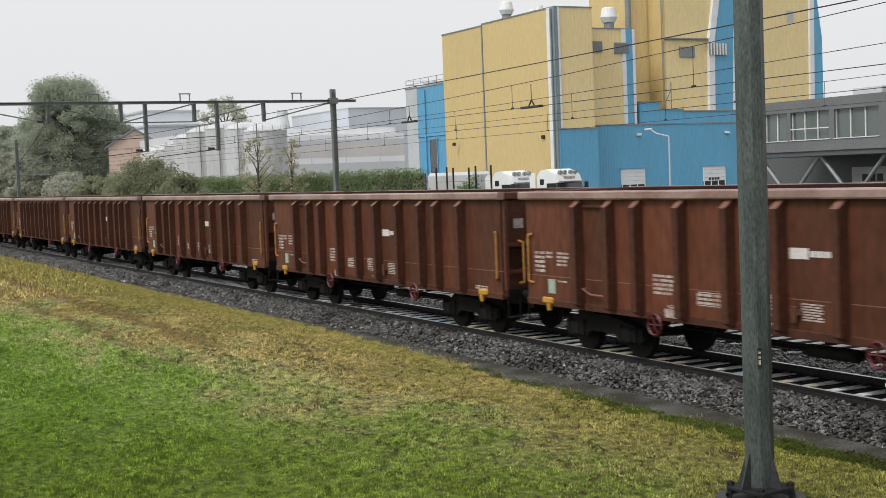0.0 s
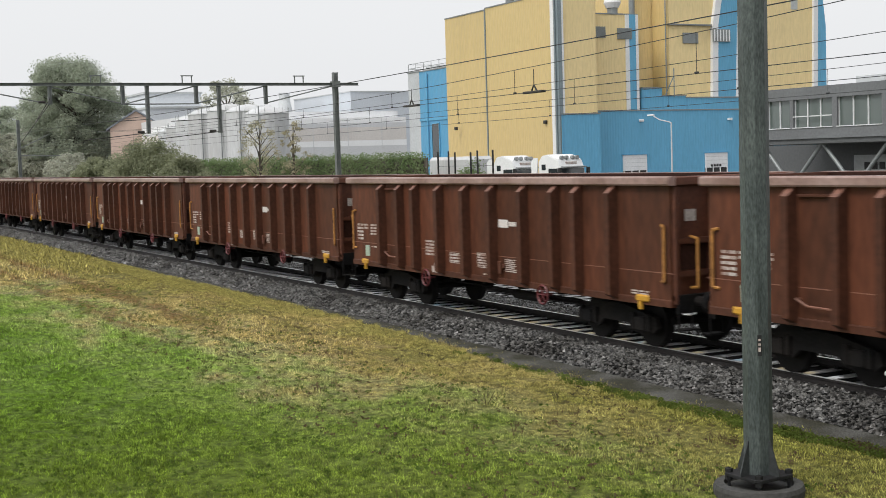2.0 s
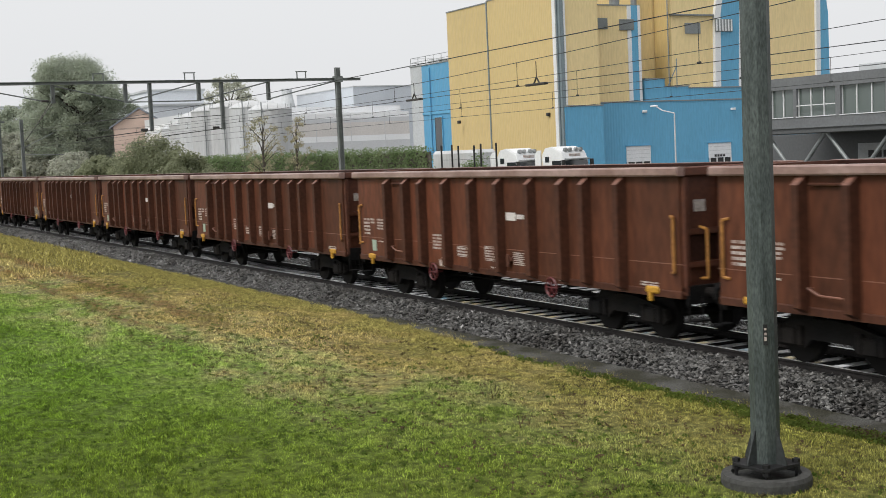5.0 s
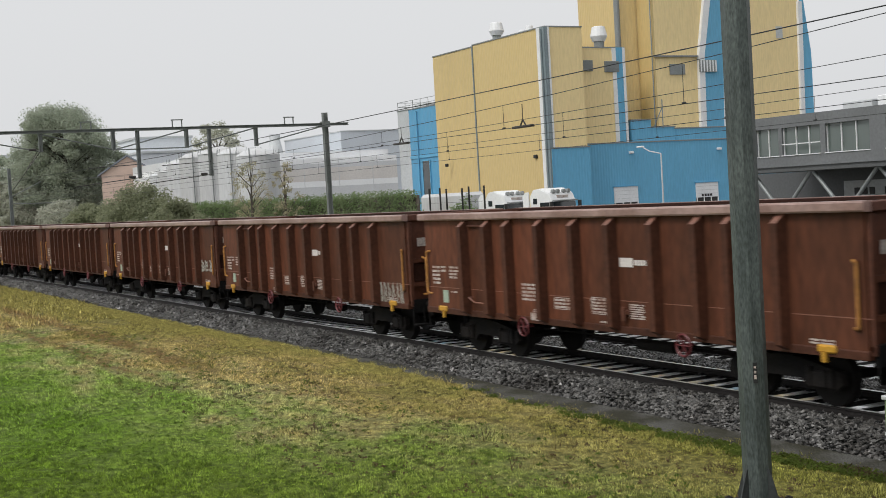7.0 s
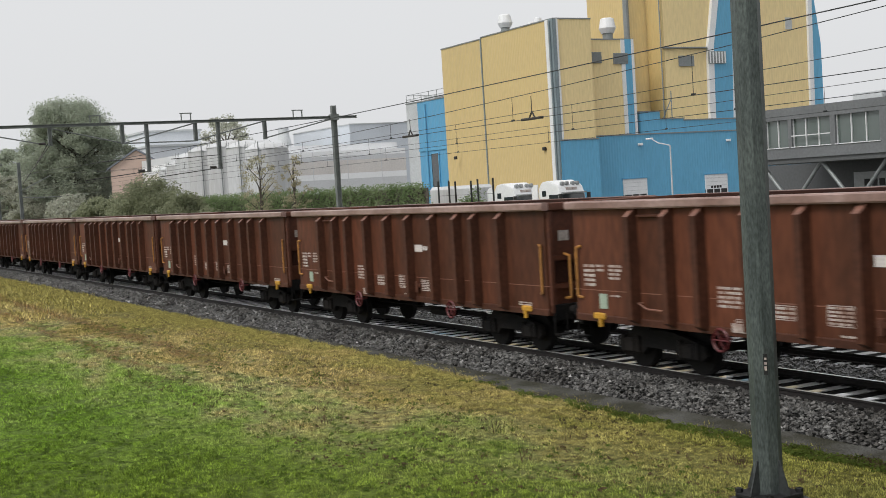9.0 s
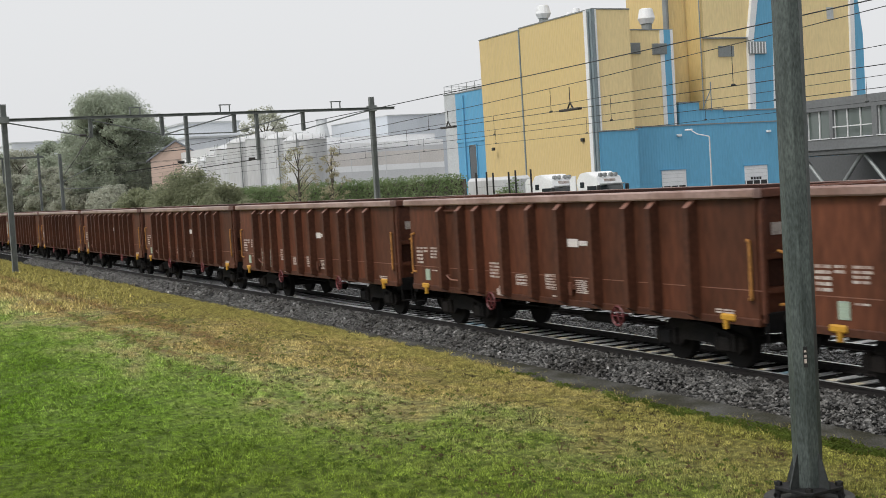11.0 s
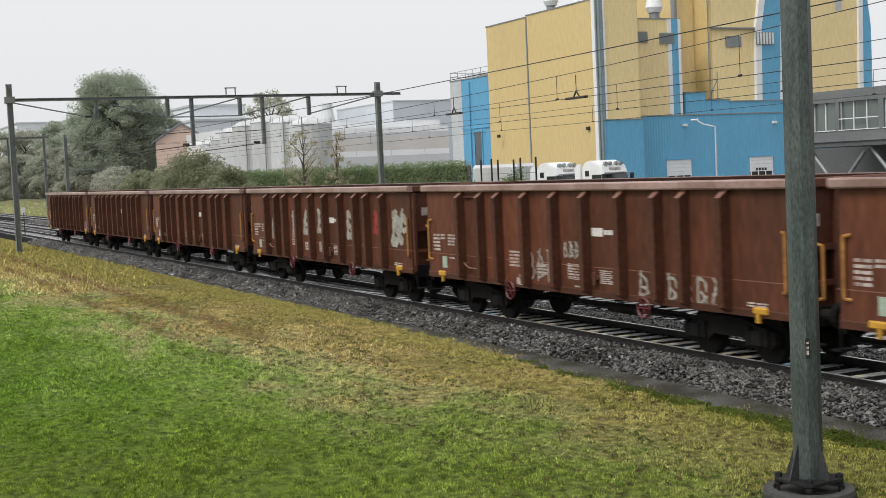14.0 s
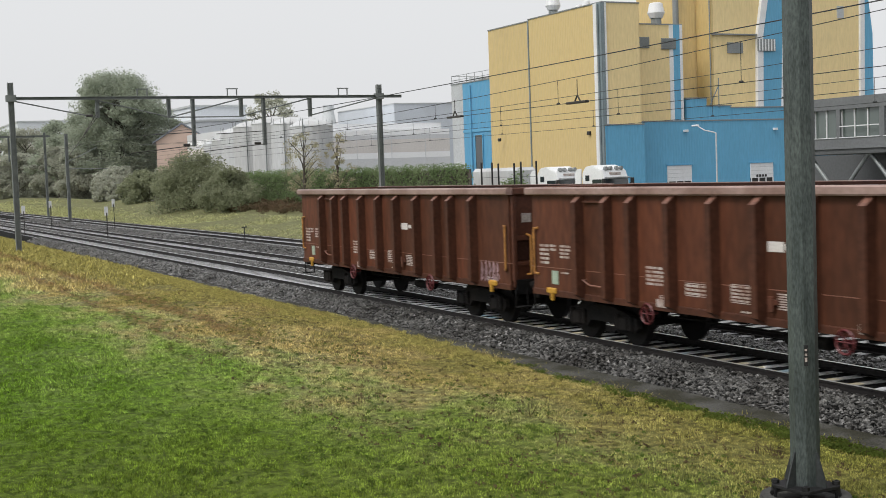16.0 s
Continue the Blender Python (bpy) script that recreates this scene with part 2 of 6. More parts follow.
def grass_material(name, blade):
    """Green lawn by the eye's side that turns to tan, dead grass towards the railway, in ragged drifts."""
    m = bpy.data.materials.new(name)
    m.use_nodes = True
    n, l = m.node_tree.nodes, m.node_tree.links
    b = n["Principled BSDF"]
    b.inputs["Roughness"].default_value, b.inputs["Specular IOR Level"].default_value = 0.8, 0.08
    g, s = n.new("ShaderNodeNewGeometry"), n.new("ShaderNodeSeparateXYZ")
    l.new(g.outputs["Position"], s.inputs[0])
    mp = n.new("ShaderNodeMapping")
    mp.inputs["Scale"].default_value = (0.45, 1, 1)
    l.new(g.outputs["Position"], mp.inputs["Vector"])
    drift, fine, mid = n.new("ShaderNodeTexNoise"), n.new("ShaderNodeTexNoise"), n.new("ShaderNodeTexNoise")
    drift.inputs["Scale"].default_value, mid.inputs["Scale"].default_value, fine.inputs["Scale"].default_value = 0.42, 1.5, 7.0
    for x in (drift, fine, mid):
        x.inputs["Detail"].default_value = 6
        l.new(g.outputs["Position"] if x is fine else mp.outputs["Vector"], x.inputs["Vector"])
    a1, a2, a3 = (n.new("ShaderNodeMath") for _ in range(3))
    a1.operation, a2.operation, a3.operation = "MULTIPLY_ADD", "MULTIPLY_ADD", "MULTIPLY_ADD"
    l.new(drift.outputs["Fac"], a1.inputs[0])
    a1.inputs[1].default_value = 10.0
    l.new(s.outputs["Y"], a1.inputs[2])
    l.new(mid.outputs["Fac"], a2.inputs[0])
    a2.inputs[1].default_value = 7.0
    l.new(a1.outputs[0], a2.inputs[2])
    l.new(s.outputs["X"], a3.inputs[0])
    a3.inputs[1].default_value = -0.06
    l.new(a2.outputs[0], a3.inputs[2])
    r = n.new("ShaderNodeValToRGB")
    mr = n.new("ShaderNodeMapRange")
    mr.inputs["From Min"].default_value, mr.inputs["From Max"].default_value = 14.0, 23.0
    l.new(a3.outputs[0], mr.inputs["Value"])
    l.new(mr.outputs["Result"], r.inputs["Fac"])
    cr = r.color_ramp
    k = 1.74 if blade else 0.62
    cr.elements[0].position, cr.elements[0].color = 0.0, (0.1 * k, 0.168 * k, 0.019 * k, 1)
    cr.elements[1].position, cr.elements[1].color = 1.0, (0.225 * k, 0.2 * k, 0.068 * k, 1)
    for pos, col in ((0.22, (0.132, 0.205, 0.034)), (0.42, (0.182, 0.242, 0.06)), (0.54, (0.25, 0.265, 0.105)), (0.66, (0.31, 0.275, 0.12)), (0.8, (0.305, 0.248, 0.105)), (0.9, (0.26, 0.215, 0.082))):
        e = cr.elements.new(pos)
        e.color = (col[0] * k, col[1] * k, col[2] * k, 1)
    h = n.new("ShaderNodeHueSaturation")
    v = n.new("ShaderNodeMapRange")
    v.inputs["From Min"].default_value, v.inputs["From Max"].default_value = 0.36, 0.64
    v.inputs["To Min"].default_value, v.inputs["To Max"].default_value = 0.58, 1.42
    l.new(fine.outputs["Fac"], v.inputs["Value"])
    out = v.outputs["Result"]
    if blade:
        mul, rng = n.new("ShaderNodeMath"), n.new("ShaderNodeMapRange")
        mul.operation = "MULTIPLY"
        rng.inputs["To Min"].default_value, rng.inputs["To Max"].default_value = 0.4, 1.6
        l.new(g.outputs["Random Per Island"], rng.inputs["Value"])
        l.new(rng.outputs["Result"], mul.inputs[0])
        l.new(out, mul.inputs[1])
        out = mul.outputs[0]
    else:
        bp = n.new("ShaderNodeBump")
        bp.inputs["Strength"].default_value, bp.inputs["Distance"].default_value = 0.6, 0.05
        l.new(fine.outputs["Fac"], bp.inputs["Height"])
        l.new(bp.outputs["Normal"], b.inputs["Normal"])
    l.new(out, h.inputs["Value"])
    colour = r.outputs["Color"]
    # pale grass on the bank beyond the tracks, haze put into its tint; darker olive turf round the pole's foot
    for axis, lo, hi, most, tint in (("Y", 27.0, 29.0, 0.95, (0.245, 0.25, 0.125)), ("X", -26.0, -12.0, 0.7, (0.125, 0.14, 0.023))):
        f, mix = n.new("ShaderNodeMapRange"), n.new("ShaderNodeMixRGB")
        f.inputs["From Min"].default_value, f.inputs["From Max"].default_value = lo, hi
        f.inputs["To Max"].default_value = most
        l.new(s.outputs[axis], f.inputs["Value"])
        l.new(f.outputs["Result"], mix.inputs["Fac"])
        l.new(colour, mix.inputs["Color1"])
        mix.inputs["Color2"].default_value = (tint[0] * k, tint[1] * k, tint[2] * k, 1)
        colour = mix.outputs["Color"]
    # two worn brown wheel ruts along the railway, broken by the drifts
    for y0, half, x0, x1 in ((10.35, 0.5, -58.0, -30.0), (8.75, 0.35, -44.0, -29.0)):
        off, near, gate, ends, m1, m2, mix = (n.new(q) for q in ("ShaderNodeMath", "ShaderNodeMapRange", "ShaderNodeMapRange", "ShaderNodeMapRange", "ShaderNodeMath", "ShaderNodeMath", "ShaderNodeMixRGB"))
        off.operation = "SUBTRACT"
        wob = n.new("ShaderNodeMath")
        wob.operation = "MULTIPLY_ADD"
        l.new(mid.outputs["Fac"], wob.inputs[0])
        wob.inputs[1].default_value, wob.inputs[2].default_value = 1.6, y0 - 0.8
        l.new(s.outputs["Y"], off.inputs[0])
        l.new(wob.outputs[0], off.inputs[1])
        ab = n.new("ShaderNodeMath")
        ab.operation = "ABSOLUTE"
        l.new(off.outputs[0], ab.inputs[0])
        l.new(ab.outputs[0], near.inputs["Value"])
        near.inputs["From Min"].default_value, near.inputs["From Max"].default_value = half, half * 0.2
        gate.inputs["From Min"].default_value, gate.inputs["From Max"].default_value = 0.4, 0.56
        l.new(fine.outputs["Fac"], gate.inputs["Value"])
        ends.inputs["From Min"].default_value, ends.inputs["From Max"].default_value = x1, x1 - 6.0
        l.new(s.outputs["X"], ends.inputs["Value"])
        m1.operation = m2.operation = "MULTIPLY"
        l.new(near.outputs["Result"], m1.inputs[0])
        l.new(gate.outputs["Result"], m1.inputs[1])
        l.new(m1.outputs[0], m2.inputs[0])
        l.new(ends.outputs["Result"], m2.inputs[1])
        l.new(m2.outputs[0], mix.inputs["Fac"])
        l.new(colour, mix.inputs["Color1"])
        mix.inputs["Color2"].default_value = (0.16 * k, 0.1 * k, 0.048 * k, 1)
        colour = mix.outputs["Color"]
    l.new(colour, h.inputs["Color"])
    l.new(h.outputs["Color"], b.inputs["Base Color"])
    return m


M["grass"] = grass_material("autumn_grass_turf", False)
M["blade"] = grass_material("autumn_grass_blades", True)


# ---- mesh helpers ----
def box(bm, x0, x1, y0, y1, z0, z1, bevel=0.0):
    v = [bm.verts.new(p) for p in ((x0, y0, z0), (x1, y0, z0), (x1, y1, z0), (x0, y1, z0), (x0, y0, z1), (x1, y0, z1), (x1, y1, z1), (x0, y1, z1))]
    faces = [bm.faces.new([v[i] for i in q]) for q in ((3, 2, 1, 0), (4, 5, 6, 7), (0, 1, 5, 4), (1, 2, 6, 5), (2, 3, 7, 6), (3, 0, 4, 7))]
    if bevel:
        edges = {e for f in faces for e in f.edges}
        bmesh.ops.bevel(bm, geom=list(edges), offset=bevel, segments=1, affect="EDGES")
    return v


def tube(bm, a, b, r0, r1=None, seg=8, caps=True):
    a, b = Vector(a), Vector(b)
    r1 = r0 if r1 is None else r1
    d = (b - a).normalized()
    u = d.orthogonal().normalized()
    w = d.cross(u)
    ring = []
    for c, r in ((a, r0), (b, r1)):
        ring.append([bm.verts.new(c + (u * math.cos(k * math.tau / seg) + w * math.sin(k * math.tau / seg)) * r) for k in range(seg)])
    for k in range(seg):
        bm.faces.new((ring[0][k], ring[0][(k + 1) % seg], ring[1][(k + 1) % seg], ring[1][k]))
    if caps:
        bm.faces.new(ring[0][::-1])
        bm.faces.new(ring[1])


def lathe(bm, profile, seg=16, centre=(0, 0, 0)):
    """profile: (radius, z) from below to above, turned round the upright axis through centre."""
    rings = []
    for r, z in profile:
        rings.append([bm.verts.new((centre[0] + r * math.cos(k * math.tau / seg), centre[1] + r * math.sin(k * math.tau / seg), centre[2] + z)) for k in range(seg)])
    for i in range(len(rings) - 1):
        for k in range(seg):
            bm.faces.new((rings[i][k], rings[i][(k + 1) % seg], rings[i + 1][(k + 1) % seg], rings[i + 1][k]))
    bm.faces.new(rings[0][::-1])
    bm.faces.new(rings[-1])


def prism(bm, outline, axis, a, b):
    """An outline of 2D points swept along x, y or z from a to b."""
    put = {"x": lambda p, t: (t, p[0], p[1]), "y": lambda p, t: (p[0], t, p[1]), "z": lambda p, t: (p[0], p[1], t)}[axis]
    lo, hi = [bm.verts.new(put(p, a)) for p in outline], [bm.verts.new(put(p, b)) for p in outline]
    k = len(outline)
    for i in range(k):
        bm.faces.new((lo[i], lo[(i + 1) % k], hi[(i + 1) % k], hi[i]))
    bm.faces.new(lo[::-1])
    bm.faces.new(hi)


def finish(name, bm, material, smooth=False):
    bmesh.ops.recalc_face_normals(bm, faces=bm.faces)
    me = bpy.data.meshes.new(name)
    bm.to_mesh(me)
    bm.free()
    me.materials.append(M[material])
    if smooth:
        me.shade_smooth()
    return me


def part(name, bm, material, parent, label="", smooth=False):
    ob = new(name, finish(name, bm, material, smooth))
    ob.parent = parent
    if label:
        ob["label"] = label
    return ob


def part_box(name, dims, material, parent, label="", bevel=0.0):
    bm = bmesh.new()
    box(bm, *dims, bevel=bevel)
    return part(name, bm, material, parent, label)


def thing(name, label, category, at=None, group="", kind=""):
    ob = new(name)
    ob.empty_display_size = 0.2
    if at is not None:
        ob.matrix_basis = at
    return tagged(ob, label, category, group, kind)


def solid(name, bm, material, label, category="", kind="", at=None, group="", smooth=False):
    ob = new(name, finish(name, bm, material, smooth))
    if at is not None:
        ob.matrix_basis = at
    return tagged(ob, label, category, group, kind)


def cloud(name, verts, faces_per, material):
    """A mesh of many like polygons: verts (n, faces_per, 3)."""
    n = len(verts)
    me = bpy.data.meshes.new(name)
    me.vertices.add(n * faces_per)
    me.vertices.foreach_set("co", np.asarray(verts, dtype=np.float32).ravel())
    me.loops.add(n * faces_per)
    me.loops.foreach_set("vertex_index", np.arange(n * faces_per, dtype=np.int32))
    me.polygons.add(n)
    me.polygons.foreach_set("loop_start", np.arange(0, n * faces_per, faces_per, dtype=np.int32))
    me.polygons.foreach_set("loop_total", np.full(n, faces_per, dtype=np.int32))
    me.update(calc_edges=True)
    me.materials.append(M[material])
    return me


rng = np.random.default_rng(7)

# ---- plan: tracks run along x, the eye stands at y = 0 ----
NEAR_RAIL = 15.42
TRACKS = [(16.175, 0.0), (20.175, -0.09), (25.16, 0.03)]
GAUGE_HALF = 0.7525


def ground_height(y):
    pts = ((-400, -0.4), (12.9, -0.4), (13.9, -0.42), (14.7, -0.5), (26.8, -0.5), (28.4, -0.35), (34, 0.05), (42, 1.1), (44.5, 1.0), (46.5, 0.0), (3000, 0.0))
    for (a, za), (b, zb) in zip(pts, pts[1:]):
        if y <= b:
            return za + (zb - za) * (y - a) / (b - a)
    return 0.0


def relief(x, y):
    """Gentle humps of the lawn."""
    return 0.035 * np.sin(0.5 * x + 1.3 * np.sin(0.37 * y)) * np.sin(0.6 * y + 1.1 * np.sin(0.23 * x)) + 0.012 * np.sin(1.7 * x + y) * np.sin(1.4 * y - 0.6 * x)


def path_edge(x):
    """Ragged edge of the gravel path against the grass."""
    return np.interp(x, [-34, -27, -22, -17, -10], [13.86, 13.66, 13.22, 13.2, 13.42]) + 0.06 * np.sin(2.9 * x + 2 * np.sin(1.3 * x)) + 0.05 * np.sin(9.1 * x) * np.sin(4.3 * x)


def build_ground():
    xs = [-3500, -1500, -800, -500, -350, -250, -180, -140] + [-120 + 4 * i for i in range(20)] + [-40 + 0.7 * i for i in range(60)] + [4, 12, 30, 80, 300, 1500]
    ys = [-1500, -300, -60, -20, -6] + [0.7 * i for i in range(18)] + [12.75, 12.9, 13.4, 13.9, 14.7, 18, 22, 26.8, 27.6, 28.4, 30, 32, 34, 36, 38, 40, 42, 43.5, 45, 48, 50, 55, 70, 120, 300, 900, 3000]
    bm = bmesh.new()
    grid = []
    for x in xs:
        row = []
        for y in ys:
            z = ground_height(y)
            if 0 < y < 12.8 and -60 < x < 4:
                z += relief(x, y)
            if 28.5 < y < 44:
                z += 0.25 * noise.noise((x * 0.12, y * 0.2, 7))
            row.append(bm.verts.new((x, y, z)))
        grid.append(row)
    for i in range(len(xs) - 1):
        for j in range(len(ys) - 1):
            bm.faces.new((grid[i][j], grid[i + 1][j], grid[i + 1][j + 1], grid[i][j + 1]))
    solid("ground", bm, "grass", "damp autumn grass, green and tan, beside the railway", "ground", "structure", smooth=True)
    bm = bmesh.new()
    prev = None
    for x in [-600, -300, -150, -90, -70, -60] + [-55 + 0.3 * i for i in range(190)] + [5, 20, 60, 120]:
        e = path_edge(x)
        row = [bm.verts.new((x, y, z)) for y, z in ((e - 0.1, -0.45), (e, -0.408), (e + 0.12, -0.39), (14.1, -0.378), (14.5, -0.42), (14.5, -0.6), (e - 0.1, -0.6))]
        if prev:
            for j in range(7):
                bm.faces.new((prev[j], prev[(j + 1) % 7], row[(j + 1) % 7], row[j]))
        prev = row
    solid("gravel_path", bm, "path", "narrow strip of fine grey gravel along the ballast", "path", "structure")
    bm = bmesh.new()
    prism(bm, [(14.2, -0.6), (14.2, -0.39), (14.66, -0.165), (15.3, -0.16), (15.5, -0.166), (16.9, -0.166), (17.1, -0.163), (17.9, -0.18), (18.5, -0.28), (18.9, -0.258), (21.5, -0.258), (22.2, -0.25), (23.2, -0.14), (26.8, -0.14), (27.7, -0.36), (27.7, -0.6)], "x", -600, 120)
    solid("shaded_ballast_bed", bm, "ballast", "bed of dark crushed stone under the tracks, shade put into its colour", "ballast", "structure")
    bm = bmesh.new()
    box(bm, -400, 60, 46.8, 260, -0.3, 0.012)
    solid("yard", bm, "yard", "wet asphalt yard round the factory", "pavement", "structure")


def build_track(index, yc, z0):
    root = thing("track", "railway track with steel rails on concrete sleepers", "railway track", pose(0, yc, z0), kind="structure")
    prof = [(-0.07, -0.154), (0.07, -0.154), (0.07, -0.142), (0.009, -0.125), (0.009, -0.045), (0.036, -0.035), (0.036, -0.004), (-0.036, -0.004), (-0.036, -0.035), (-0.009, -0.045), (-0.009, -0.125), (-0.07, -0.142)]
    for s in (-1, 1):
        bm = bmesh.new()
        prism(bm, [(s * GAUGE_HALF + y, z) for y, z in prof], "x", -600, 120)
        r = part("rail", bm, "rail", root, "rusty rail with a polished head")
        bm = bmesh.new()
        box(bm, -600, 120, s * GAUGE_HALF - 0.034, s * GAUGE_HALF + 0.034, -0.004, 0.0)
        part("rail_head", bm, "railhead", r, "bright worn running surface")
    bm = bmesh.new()
    prism(bm, [(-1.3, -0.34), (1.3, -0.34), (1.3, -0.18), (0.95, -0.148), (-0.95, -0.148), (-1.3, -0.18)], "x", -0.105, 0.105)
    me = finish("sleeper", bm, "sleeper")
    phase = -17.62 + 0.13
    first = 22
    count = (196, 176, 146)[index]
    for k in range(count):
        s = new("sleeper", me)
        s.parent = root
        s.location = (phase + 0.61 * (first - k) + 0.61 * 0, 0, 0)
    bm = bmesh.new()
    for k in range(count, count + 360):
        x = phase + 0.61 * (first - k)
        box(bm, x - 0.105, x + 0.105, -1.3, 1.3, -0.3, -0.155)
    far = part("far_sleepers", bm, "sleeper", root)
    far["kind"] = "stuff"
    bm = bmesh.new()
    for k in range(count):
        x = phase + 0.61 * (first - k)
        for s in (-1, 1):
            for d in (-0.11, 0.11):
                y = s * GAUGE_HALF + d
                box(bm, x - 0.05, x + 0.05, y - 0.035, y + 0.035, -0.16, -0.11)
    clips = part("rail_clips", bm, "bolt", root, "dark spring clips that hold the rails")
    clips["kind"] = "stuff"
    return root


def build_stones():
    """Loose ballast: rough eight-faced stones heaped on the shoulder and between the rails."""
    n1, n2, n3, n4 = 30000, 200, 20000, 18000
    xs = np.concatenate([-9 - 37 * rng.random(n1) ** 1.15, -9 - 45 * rng.random(n2), -10 - 50 * rng.random(n3), -40 - 60 * rng.random(n4)])
    ys = np.concatenate([14.14 + 1.22 * rng.random(n1) ** 1.05, 15.5 + 2.0 * rng.random(n2), 17.4 + 1.7 * rng.random(n3), 14.16 + 1.0 * rng.random(n4)])
    base = np.interp(ys, [14.1, 14.2, 14.66, 15.3, 15.5, 16.9, 17.1, 17.9, 18.5, 22], [-0.4, -0.39, -0.165, -0.16, -0.2, -0.2, -0.165, -0.18, -0.28, -0.26])
    far = 75000
    strip = rng.integers(0, 3, far)
    xs = np.concatenate([xs, -50 - 110 * rng.random(far) ** 1.2])
    ys = np.concatenate([ys, np.array([17.55, 21.6, 26.5])[strip] + np.array([1.2, 2.1, 1.1])[strip] * rng.random(far)])
    base = np.concatenate([base, np.interp(ys[-far:], [17.5, 17.9, 18.5, 21.6, 22.2, 23.2, 26.8, 27.7], [-0.17, -0.18, -0.27, -0.25, -0.25, -0.15, -0.15, -0.36])])
    n = len(xs)
    size = 0.019 + 0.031 * rng.random(n)
    size[-n4 - far:] *= 1.5
    octa = np.array([(1, 0, 0), (0, 1, 0), (-1, 0, 0), (0, -1, 0), (0, 0, 1), (0, 0, -1)], float)
    tri = [(0, 1, 4), (1, 2, 4), (2, 3, 4), (3, 0, 4), (1, 0, 5), (2, 1, 5), (3, 2, 5), (0, 3, 5)]
    v = octa[None] * (0.45 + 1.0 * rng.random((n, 6, 1)))
    v *= np.array([1.5, 0.95, 0.8])
    ang = rng.random(n) * math.tau
    tilt = rng.random(n) * 1.2
    c, s, ct, st = np.cos(ang), np.sin(ang), np.cos(tilt), np.sin(tilt)
    y1, z1 = v[:, :, 1] * ct[:, None] - v[:, :, 2] * st[:, None], v[:, :, 1] * st[:, None] + v[:, :, 2] * ct[:, None]
    v = np.stack([v[:, :, 0] * c[:, None] - y1 * s[:, None], v[:, :, 0] * s[:, None] + y1 * c[:, None], z1], -1) * size[:, None, None]
    v += np.stack([xs, ys, base + size * (-0.1 + 1.1 * rng.random(n))], -1)[:, None]
    verts = v.reshape(-1, 3)
    faces = (np.arange(n)[:, None, None] * 6 + np.array(tri)[None]).reshape(-1, 3)
    me = bpy.data.meshes.new("ballast_stones")
    me.vertices.add(len(verts))
    me.vertices.foreach_set("co", verts.astype(np.float32).ravel())
    me.loops.add(faces.size)
    me.loops.foreach_set("vertex_index", faces.astype(np.int32).ravel())
    me.polygons.add(len(faces))
    me.polygons.foreach_set("loop_start", np.arange(0, faces.size, 3, dtype=np.int32))
    me.polygons.foreach_set("loop_total", np.full(len(faces), 3, dtype=np.int32))
    me.update(calc_edges=True)
    me.shade_flat()
    me.materials.append(M["stone"])
    tagged(new("ballast_stones", me), "loose angular grey ballast stones on the track bed", "ballast", kind="stuff")


